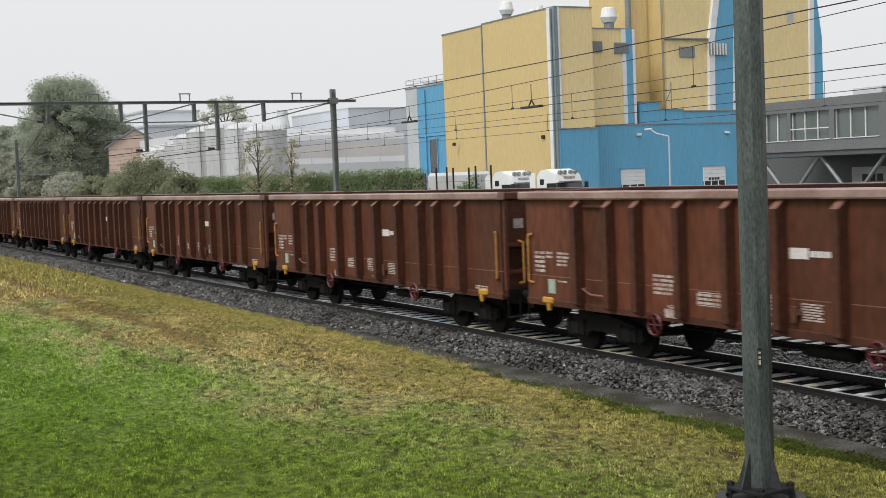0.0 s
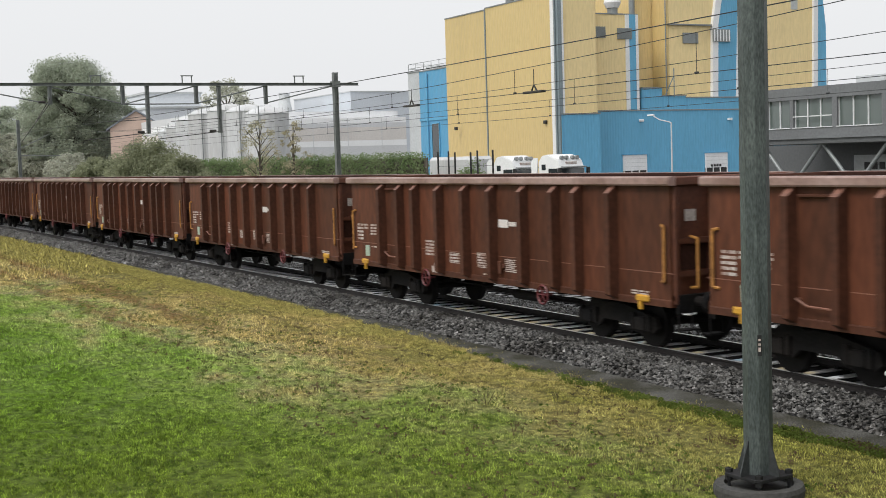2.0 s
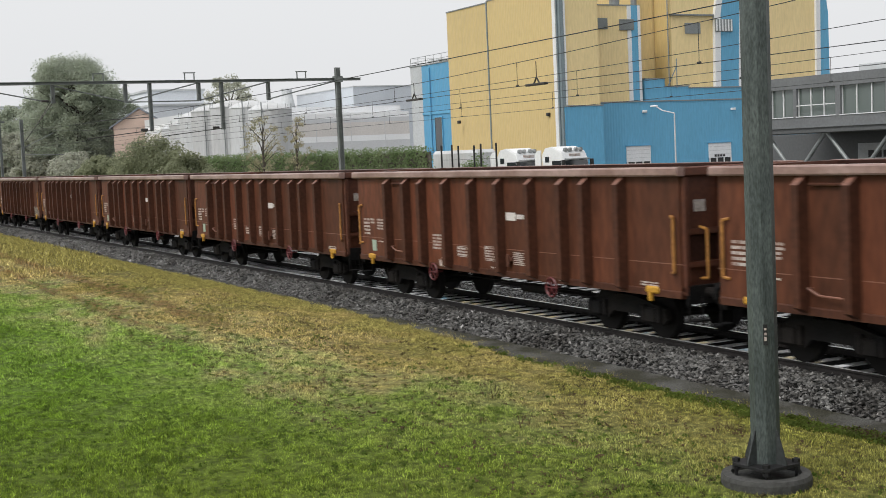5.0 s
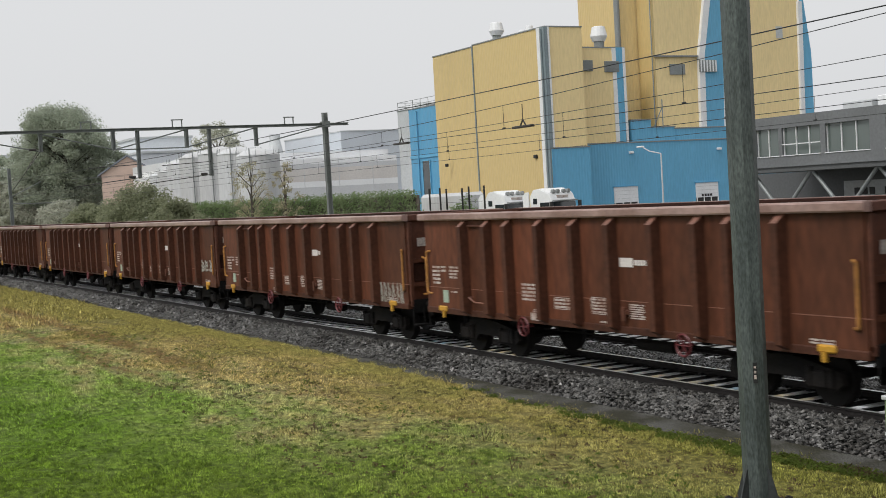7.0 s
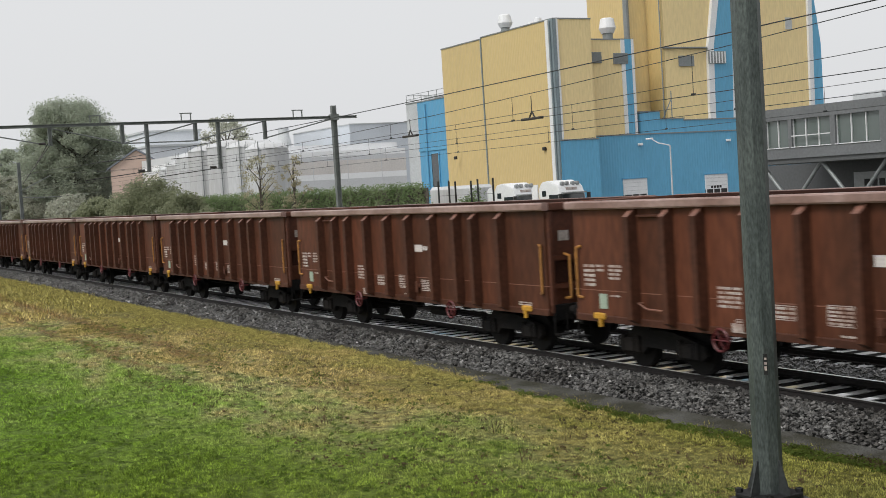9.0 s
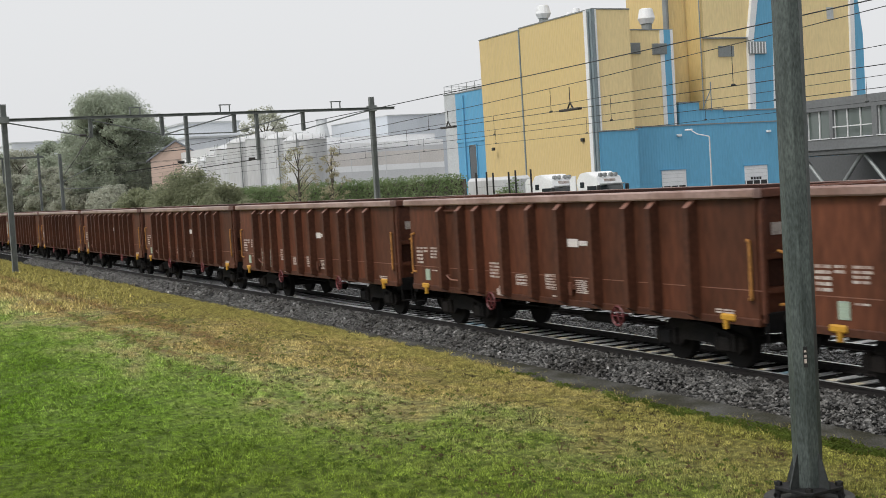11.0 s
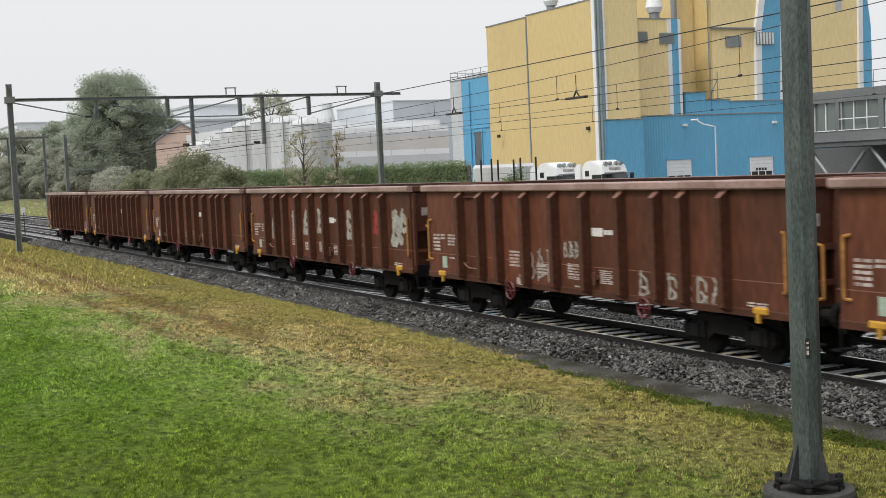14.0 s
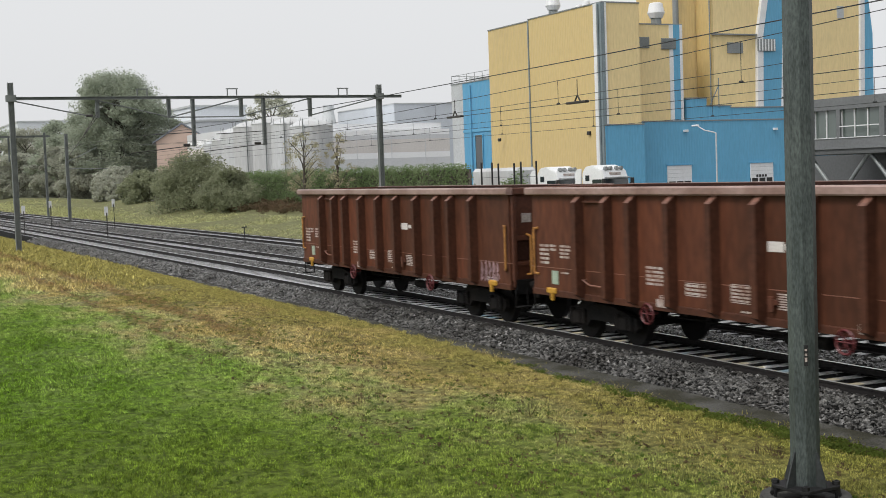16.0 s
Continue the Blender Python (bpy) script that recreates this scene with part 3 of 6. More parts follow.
def build_grass():
    def blades(n, x0, x1, y0, y1, h0, h1, w):
        x, y = x0 + (x1 - x0) * rng.random(n), y0 + (y1 - y0) * rng.random(n)
        h = h0 + (h1 - h0) * rng.random(n) ** 2
        tuft = np.sin(3.1 * x + 2 * np.sin(2.3 * y)) * np.sin(3.7 * y + 2 * np.sin(1.9 * x)) + 0.6 * np.sin(7.3 * x + 3 * np.sin(5.1 * y)) * np.sin(8.1 * y)
        h = h * np.clip(0.95 + 0.65 * tuft, 0.45, 1.9)
        a, lean, la = rng.random(n) * math.tau, h * (0.2 + 0.9 * rng.random(n)), rng.random(n) * math.tau
        z = np.interp(y, [12.9, 28.4, 34, 42], [-0.412, -0.4, 0.0, 1.0]) + np.where((y < 12.8) & (x > -60), relief(x, y), 0.0)
        p0 = np.stack([x - np.cos(a) * w, y - np.sin(a) * w, z], -1)
        p1 = np.stack([x + np.cos(a) * w, y + np.sin(a) * w, z], -1)
        p2 = np.stack([x + np.cos(la) * lean, y + np.sin(la) * lean, z + h + 0.012], -1)
        return np.stack([p0, p1, p2], 1)
    def ragged(b):
        x, y = b[:, 2, 0], b[:, 2, 1]
        edge = path_edge(x) + 0.03 + 0.55 * rng.random(len(x)) ** 5
        return b[y < edge]

    v = np.concatenate([blades(430000, -27, -7.5, 2.0, 12.8, 0.014, 0.048, 0.0065), blades(200000, -52, -27, 1.0, 12.8, 0.02, 0.06, 0.012),
                        blades(80000, -110, -52, 1.0, 12.9, 0.06, 0.17, 0.026), blades(50000, -160, -60, 28.6, 37, 0.05, 0.14, 0.035), blades(40000, -290, -150, 28.6, 41, 0.08, 0.2, 0.07), ragged(blades(150000, -60, -8, 12.7, 14.0, 0.016, 0.06, 0.008)), ragged(blades(30000, -160, -60, 12.8, 14.0, 0.06, 0.16, 0.026))])
    tagged(new("grass", cloud("grass", v, 3, "blade")), "short tufted grass, green fading to tan", "grass", kind="stuff")
    tall = []
    for cx, cy, n, hh in ((-16.7, 9.95, 9, 0.42), (-13.2, 6.2, 5, 0.3), (-19, 10.8, 14, 0.3), (-26, 11.2, 30, 0.3), (-17.3, 11.3, 18, 0.28), (-22, 9.0, 16, 0.25), (-14.5, 12.2, 40, 0.2), (-30, 8.5, 24, 0.3)):
        b = blades(n, cx - 0.25, cx + 0.25, cy - 0.2, cy + 0.2, hh * 0.5, hh, 0.008)
        tall.append(b)
    tagged(new("weeds", cloud("weeds", np.concatenate(tall), 3, "bracken")), "thin brown weed stalks standing in the grass", "weeds", kind="stuff")
    rnd = random.Random(41)
    # clover and daisy tufts strewn over the lawn
    for name, n, y0, y1, material, label in (("clover_tufts", 3600, 2.2, 11.5, "leaf_tuft", "low dark clover tufts in the lawn"), ("dry_tufts", 1300, 7.5, 12.9, "bracken", "small dry brown tufts in the worn grass")):
        centres, radii = [], []
        for _ in range(n):
            u = rnd.random()
            x, y = -8 - 44 * u ** 1.4, y0 + (y1 - y0) * rnd.random()
            q = rnd.uniform(0.03, 0.09) * (1 + 0.4 * u)
            centres.append((x, y, -0.385 + float(relief(x, y))))
            radii.append((q * 1.5, q, 0.02 + 0.25 * q))
        tagged(new(name, cloud(name, leaf_cards(centres, radii, 12, 0.02), 4, material)), label, "weeds", kind="stuff")
    for name, n, a, b, off, material, label in (("low_weeds", 200, -25, -12, 0.35, "leaf_weed", "low green creeping weeds along the gravel"), ("fallen_leaves", 60, -15.5, -11, 0.25, "bracken", "brown dead leaves on the gravel edge")):
        centres, radii = [], []
        for _ in range(n):
            x = a + (b - a) * rnd.random() ** 0.42
            centres.append((x, path_edge(x) + 0.08 - off * rnd.random() ** 1.3, -0.36))
            q = rnd.uniform(0.04, 0.17)
            radii.append((q * 1.6, q, 0.035))
        tagged(new(name, cloud(name, leaf_cards(centres, radii, 38, 0.022), 4, material)), label, "weeds", kind="stuff")


# ---- freight wagons ----
WAGON = 14.55
PITCH = 15.42
RIBS = (2.2, 3.3, 4.2, 5.5, 6.8, 8.05, 9.4, 10.65, 11.5, 12.7)


def rib_mesh():
    bm = bmesh.new()
    lo, hi = [(-0.1, 0.0), (-0.08, -0.215), (0.08, -0.215), (0.1, 0.0)], [(-0.1, 0.0), (-0.09, -0.03), (0.09, -0.03), (0.1, 0.0)]
    rings = []
    for pts, z in ((hi, 0.97), (lo, 1.06), (lo, 3.04), (hi, 3.19)):
        rings.append([bm.verts.new((x, y, z)) for x, y in pts])
    for a, b in zip(rings, rings[1:]):
        for k in range(3):
            bm.faces.new((a[k], a[k + 1], b[k + 1], b[k]))
    bm.faces.new(rings[0])
    bm.faces.new(rings[-1])
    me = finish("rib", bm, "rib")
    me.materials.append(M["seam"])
    me.polygons[7].material_index = 1    # pale slope at the rib's head, its sky highlight put into the colour
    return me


def strokes(name, seed, x0, x1, z0, z1, count, width, material, parent, label):
    """Sprayed tag: for each letter a stem, a bowl and a few cross strokes of paint, one over another."""
    rnd = random.Random(seed)
    w, h = (x1 - x0) / count, (z1 - z0)
    for k in range(count):
        bm = bmesh.new()
        cx, cz = x0 + w * (k + 0.5), (z0 + z1) / 2
        P = lambda u, v: Vector((cx + u * w * 0.46, 0, cz + v * h * 0.5))
        lines = [[P(rnd.uniform(-0.9, -0.3), -0.95), P(rnd.uniform(-0.8, 0.0), 0.0), P(rnd.uniform(-0.7, 0.2), 0.95)],
                 [P(-0.6, rnd.uniform(0.5, 0.95)), P(0.9, rnd.uniform(0.2, 0.9)), P(rnd.uniform(-0.2, 0.9), rnd.uniform(-0.4, 0.1))],
                 [P(rnd.uniform(-0.8, 0.0), rnd.uniform(-0.2, 0.3)), P(rnd.uniform(0.1, 0.6), 0.0), P(0.9, rnd.uniform(-0.95, 0.2))],
                 [P(rnd.uniform(-0.9, 0), rnd.uniform(-0.9, -0.4)), P(0.2, rnd.uniform(-1, -0.6)), P(0.85, rnd.uniform(-0.8, -0.2))]]
        for n, (p, q, r) in enumerate(lines):
            prev = None
            for i in range(9):
                u = i / 8
                c = p * (1 - u) ** 2 + q * 2 * u * (1 - u) + r * u * u
                d = ((q - p) * (1 - u) + (r - q) * u).normalized()
                side = Vector((-d.z, 0, d.x)) * width * (0.5 + 0.16 * math.sin(i * 1.7 + k + n)) * (0.6 if i in (0, 8) else 1.0)
                pair = [bm.verts.new(c + e * side + Vector((0, -1.4065 - 0.002 * n - 0.0001 * i, 0))) for e in (-1, 1)]
                if prev:
                    bm.faces.new((prev[0], prev[1], pair[1], pair[0]))
                prev = pair
        part(name, bm, material, parent, label)


def build_wagon():
    w = thing("freight_wagon", "brown high-sided open freight wagon with vertical ribs, rolling on the track", "freight wagon", group="wagons of the train")
    h = WAGON / 2
    X = lambda d: d - h
    rib = rib_mesh()
    for s in (-1, 1):
        bm = bmesh.new()
        box(bm, -h + 0.12, h - 0.12, s * 1.385 - 0.015, s * 1.385 + 0.015, 0.98, 3.2)
        side = part("side_wall", bm, "wagon", w, "brown painted steel side, faded and scuffed")
        for d in RIBS:
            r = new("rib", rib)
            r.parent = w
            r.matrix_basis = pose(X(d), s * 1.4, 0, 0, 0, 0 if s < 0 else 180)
        bm = bmesh.new()
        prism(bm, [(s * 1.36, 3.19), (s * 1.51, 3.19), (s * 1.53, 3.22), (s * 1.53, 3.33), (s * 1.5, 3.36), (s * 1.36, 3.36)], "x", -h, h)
        part("top_rim", bm, "rim", w, "worn rim along the top of the side, sky sheen in its pale colour")
        bm = bmesh.new()
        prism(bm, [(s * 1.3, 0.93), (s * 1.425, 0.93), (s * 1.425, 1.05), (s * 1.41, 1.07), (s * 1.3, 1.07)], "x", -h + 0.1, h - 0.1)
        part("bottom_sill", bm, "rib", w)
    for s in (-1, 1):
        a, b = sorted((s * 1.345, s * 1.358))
        # plate added over each inner side only to darken it
        part_box("inner_dark_plate", (-h + 0.2, h - 0.2, a, b, 1.145, 3.345), "hatch", w, "dark plate added over the inner side")
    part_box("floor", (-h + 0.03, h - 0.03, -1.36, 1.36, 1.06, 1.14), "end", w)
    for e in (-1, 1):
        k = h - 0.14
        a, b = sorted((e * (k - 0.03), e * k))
        part_box("end_wall", (a, b, -1.365, 1.365, 0.98, 3.2), "end", w, "brown end wall with its shade in the paint colour")
        a, b = sorted((e * (h - 0.22), e * (h - 0.005)))
        # end rim takes the shaded brown, so its shade is painted too
        bm = bmesh.new()
        prism(bm, [(a, 3.2), (b, 3.2), (b, 3.33), (b - 0.03 if e > 0 else b, 3.35), (a, 3.35)], "y", -1.35, 1.35)
        part("end_rim", bm, "end", w)
        for y in (-1.3, -0.45, 0.45, 1.3):
            a, b = sorted((e * (k + 0.002), e * (k + 0.1)))
            part_box("end_post", (a, b, y - 0.06, y + 0.06, 0.98, 3.18), "end", w, bevel=0.02)
        for z in (1.55, 2.16):
            a, b = sorted((e * (k + 0.002), e * (k + 0.075)))
            part_box("end_beam", (a, b, -1.24, 1.24, z - 0.05, z + 0.05), "end", w)
        a, b = sorted((e * (k + 0.003), e * (k + 0.02)))
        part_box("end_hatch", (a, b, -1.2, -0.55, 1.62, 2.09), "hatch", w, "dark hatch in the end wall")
        a, b = sorted((e * (h - 0.13), e * (h - 0.01)))
        part_box("headstock", (a, b, -1.3, 1.3, 0.82, 1.16), "under", w, "black steel beam that carries the buffers")
        for y in (-0.875, 0.875):
            bm = bmesh.new()
            tube(bm, (e * (h - 0.02), y, 1.03), (e * (h + 0.37), y, 1.03), 0.09, seg=10)
            tube(bm, (e * (h + 0.37), y, 1.03), (e * (h + 0.425), y, 1.03), 0.225, seg=14)
            part("buffer", bm, "under", w, "black steel buffer")
        bm = bmesh.new()
        tube(bm, (e * (h - 0.05), 0, 0.98), (e * (h + 0.42), 0, 0.9), 0.05, seg=6)
        part("coupling", bm, "under", w)
        # ochre grab rails at the corners
        for y in (-1.46, 1.46):
            bm = bmesh.new()
            x = e * (h - 0.25)
            for p, q in (((x, y, 1.42), (x, y, 2.42)), ((x, y, 2.42), (x - e * 0.12, y * 0.965, 2.45)), ((x, y, 1.42), (x - e * 0.12, y * 0.965, 1.4))):
                tube(bm, p, q, 0.029, seg=6)
            part("grab_rail", bm, "ochre", w, "worn ochre handrail")
        bm = bmesh.new()
        xx = e * (h + 0.1)
        for p, q in (((xx, -0.95, 1.3), (xx, -0.95, 2.2)), ((xx, -0.95, 2.2), (xx - e * 0.2, -0.95, 2.24)), ((xx, -0.95, 1.3), (xx - e * 0.2, -0.95, 1.28))):
            tube(bm, p, q, 0.029, seg=6)
        part("grab_rail", bm, "ochre", w, "worn ochre handrail")
        a, b = sorted((e * (h - 0.02), e * (h + 0.2)))
        part_box("foot_step", (a, b, -1.35, -1.0, 0.52, 0.55), "under", w)
        for y in (-1.33, -1.02):
            bm = bmesh.new()
            tube(bm, (e * (h - 0.005), y, 0.53), (e * (h - 0.005), y, 0.95), 0.018, seg=5)
            part("step_hanger", bm, "under", w)
        for s in (-1, 1):
            bm = bmesh.new()
            x = e * (h - 0.95)
            box(bm, x - 0.2, x + 0.2, s * 1.44 - 0.03, s * 1.44 + 0.03, 0.98, 1.12, bevel=0.03)
            tube(bm, (x - e * 0.05, s * 1.45, 1.0), (x - e * 0.05, s * 1.45, 0.84), 0.05, seg=7)
            part("tow_hook", bm, "yellow", w, "bright yellow hook bracket")
        # bogie
        bogie = part_box("bogie", (e * 4.9 - 0.25, e * 4.9 + 0.25, -1.05, 1.05, 0.55, 0.82), "under", w, "black two-axle bogie")
        for s in (-1, 1):
            bm = bmesh.new()
            c = e * 4.9
            prism(bm, [(c - 1.35, 0.42), (c - 1.2, 0.3), (c - 0.6, 0.3), (c - 0.42, 0.46), (c + 0.42, 0.46), (c + 0.6, 0.3), (c + 1.2, 0.3), (c + 1.35, 0.42), (c + 1.3, 0.62), (c + 0.4, 0.8), (c - 0.4, 0.8), (c - 1.3, 0.62)], "y", s * 1.0 - 0.06, s * 1.0 + 0.06)
            part("bogie_frame", bm, "under", bogie)
            for a in (-0.9, 0.9):
                bm = bmesh.new()
                box(bm, c + a - 0.16, c + a + 0.16, s * 1.1 - 0.06, s * 1.1 + 0.06, 0.34, 0.62, bevel=0.03)
                for dx in (-0.24, 0.24):
                    tube(bm, (c + a + dx, s * 1.09, 0.36), (c + a + dx, s * 1.09, 0.68), 0.06, seg=8)
                part("axle_box", bm, "under", bogie)
        for a in (-0.9, 0.9):
            c = e * 4.9 + a
            for s in (-1, 1):
                bm = bmesh.new()
                y = s * 0.7525
                tube(bm, (c, y - 0.06, 0.46), (c, y + 0.06, 0.46), 0.458, seg=24)
                tube(bm, (c, y - s * 0.09, 0.46), (c, y - s * 0.06, 0.46), 0.49, seg=24)
                tube(bm, (c, y - 0.09, 0.46), (c, y + 0.09, 0.46), 0.12, seg=10)
                part("wheel", bm, "wheel", w, "dark steel wheel with a flange")
            bm = bmesh.new()
            tube(bm, (c, -0.7, 0.46), (c, 0.7, 0.46), 0.08, seg=8)
            part("axle", bm, "under", w)
    # underframe and brake gear
    bm = bmesh.new()
    box(bm, -h + 0.1, h - 0.1, -0.35, 0.35, 0.78, 1.06)
    part("centre_sill", bm, "under", w)
    for x in (-6.2, -3.2, -1.6, 0.0, 1.6, 3.2, 6.2):
        part_box("cross_bearer", (x - 0.07, x + 0.07, -1.3, 1.3, 0.86, 1.06), "under", w)
    bm = bmesh.new()
    tube(bm, (-1.9, 0.55, 0.72), (-0.9, 0.55, 0.72), 0.17, seg=12)
    part("brake_cylinder", bm, "under", w)
    bm = bmesh.new()
    tube(bm, (-3.0, -0.7, 0.7), (3.2, -0.7, 0.7), 0.02, seg=5)
    tube(bm, (0.8, -0.9, 0.66), (1.9, -0.9, 0.66), 0.11, seg=10)
    part("brake_rod", bm, "under", w)
    # red handwheels of the brake
    for d in (4.65, 10.1):
        bm = bmesh.new()
        c = Vector((X(d), -1.47, 0.84))
        ring = []
        for k in range(18):
            a = k * math.tau / 18
            ring.append([bm.verts.new(c + Vector((math.cos(a), 0, math.sin(a))) * (0.2 + 0.025 * math.cos(b)) + Vector((0, 0.028 * math.sin(b), 0))) for b in (0, 1.57, 3.14, 4.71)])
        for k in range(18):
            for j in range(4):
                bm.faces.new((ring[k][j], ring[k][(j + 1) % 4], ring[(k + 1) % 18][(j + 1) % 4], ring[(k + 1) % 18][j]))
        for k in range(3):
            a = k * math.pi / 3
            e = Vector((math.cos(a), 0, math.sin(a))) * 0.19
            tube(bm, c - e, c + e, 0.015, seg=5)
        tube(bm, c, c + Vector((0, 0.25, 0)), 0.03, seg=6)
        part("brake_handwheel", bm, "red", w, "faded red brake handwheel")
        part_box("brake_plate", (X(d + 0.28), X(d + 0.62), -1.44, -1.428, 1.0, 1.16), "mark", w, "small white brake plate")
    # lever and latch fittings
    bm = bmesh.new()
    tube(bm, (X(2.35), -1.5, 1.38), (X(2.6), -1.5, 1.28), 0.02, seg=6)
    tube(bm, (X(2.6), -1.5, 1.28), (X(3.2), -1.5, 1.27), 0.02, seg=6)
    tube(bm, (X(2.35), -1.5, 1.38), (X(2.35), -1.4, 1.38), 0.02, seg=6)
    tube(bm, (X(3.2), -1.5, 1.27), (X(3.2), -1.4, 1.27), 0.02, seg=6)
    part("release_lever", bm, "seam", w, "pale scuffed release lever")
    bm = bmesh.new()
    box(bm, X(2.36), X(3.12), -1.47, -1.4, 3.02, 3.07, bevel=0.01)
    part("tarp_bar", bm, "rib", w)
    for d, z in ((3.95, 1.45), (8.2, 1.3), (12.45, 1.35)):
        bm = bmesh.new()
        box(bm, X(d), X(d + 0.28), -1.46, -1.4, z, z + 0.1, bevel=0.015)
        box(bm, X(d + 0.08), X(d + 0.2), -1.5, -1.46, z - 0.12, z + 0.16, bevel=0.012)
        part("side_bracket", bm, "end", w)
    # seam and lettering: plain bars
    bm = bmesh.new()
    stops = [0.0] + [d for d in RIBS] + [WAGON]
    for a, b in zip(stops, stops[1:]):
        box(bm, X(a + 0.13 if a else 0.03), X(b - 0.13 if b < WAGON else WAGON - 0.03), -1.403, -1.4, 1.555, 1.572)
    part("weld_seam", bm, "seam", w)

    def bars(x0, x1, z0, z1, rows, name="lettering", material="mark", frame_line=False, seed=1):
        rnd = random.Random(seed)
        bm = bmesh.new()
        pitch = (z1 - z0) / rows
        for k in range(rows):
            a = x0
            while a < x1 - 0.04:
                b = min(x1, a + rnd.uniform(0.1, 0.32))
                box(bm, X(a), X(b), -1.4045, -1.4005, z0 + pitch * (k + 0.2), z0 + pitch * (k + 0.78))
                a = b + rnd.uniform(0.02, 0.05)
        if frame_line:
            for q in ((x0 - 0.03, x0 - 0.015, z0, z1), (x1 + 0.015, x1 + 0.03, z0, z1), (x0 - 0.015, x1 + 0.015, z1, z1 + 0.015), (x0 - 0.015, x1 + 0.015, z0 - 0.015, z0)):
                box(bm, X(q[0]), X(q[1]), -1.4045, -1.4005, q[2], q[3])
        return part(name, bm, material, w, "worn white stencilled marks")
    bars(0.42, 0.8, 1.62, 2.1, 5, seed=1)
    bars(0.88, 1.12, 1.93, 2.1, 2, seed=2)
    bars(1.28, 1.72, 1.78, 2.1, 4, seed=3)
    bars(1.3, 1.62, 1.44, 1.5, 1, seed=4)
    bars(4.55, 5.2, 1.4, 1.8, 5, seed=5)
    bars(5.02, 5.3, 1.04, 1.22, 3, frame_line=True, seed=6)
    bars(5.85, 6.45, 1.3, 1.52, 3, frame_line=True, seed=7)
    bars(7.2, 7.74, 1.27, 1.58, 5, frame_line=True, seed=8)
    bars(7.45, 7.8, 1.02, 1.14, 2, seed=9)
    bars(8.45, 8.92, 1.22, 1.52, 7, seed=10)
    bars(13.2, 13.75, 1.1, 1.2, 2, seed=11)
    part_box("plate", (X(0.94), X(1.2), -1.415, -1.401, 1.2, 1.5), "greenplate", w, "pale green label plate")
    bm = bmesh.new()
    box(bm, X(8.2), X(8.62), -1.406, -1.401, 2.22, 2.4)
    for a, b in ((8.66, 8.78), (8.8, 8.9), (8.92, 9.0), (9.02, 9.12), (9.14, 9.24)):
        box(bm, X(a), X(b), -1.406, -1.401, 2.26, 2.36)
    part("operator_mark", bm, "logo", w, "white operator mark")
    for e, z0, z1 in ((1, 2.52, 2.74),):
        part_box("warning_plate", (h - 0.138, h - 0.128, -1.05, -0.8, z0, z1), "mark", w, "small pale warning plate")
    return w


# x of the last wagon's leading end, second by second
TRAIN = [(0.0, -441.23), (0.5, -428.33), (1.0, -415.47), (1.5, -401.74), (2.0, -388.91), (2.5, -376.06), (3.0, -363.97), (3.5, -351.1), (4.0, -338.21),
         (6.5, -272.78), (7.0, -260.66), (7.5, -247.68), (8.0, -234.78), (8.5, -221.9), (9.0, -208.2), (9.5, -195.23), (10.0, -182.31),
         (12.5, -117.45), (13.0, -104.45), (13.5, -91.36), (14.0, -78.45), (14.5, -65.54), (15.0, -52.51), (15.5, -39.5), (16.0, -26.58)]
WAGONS = 30


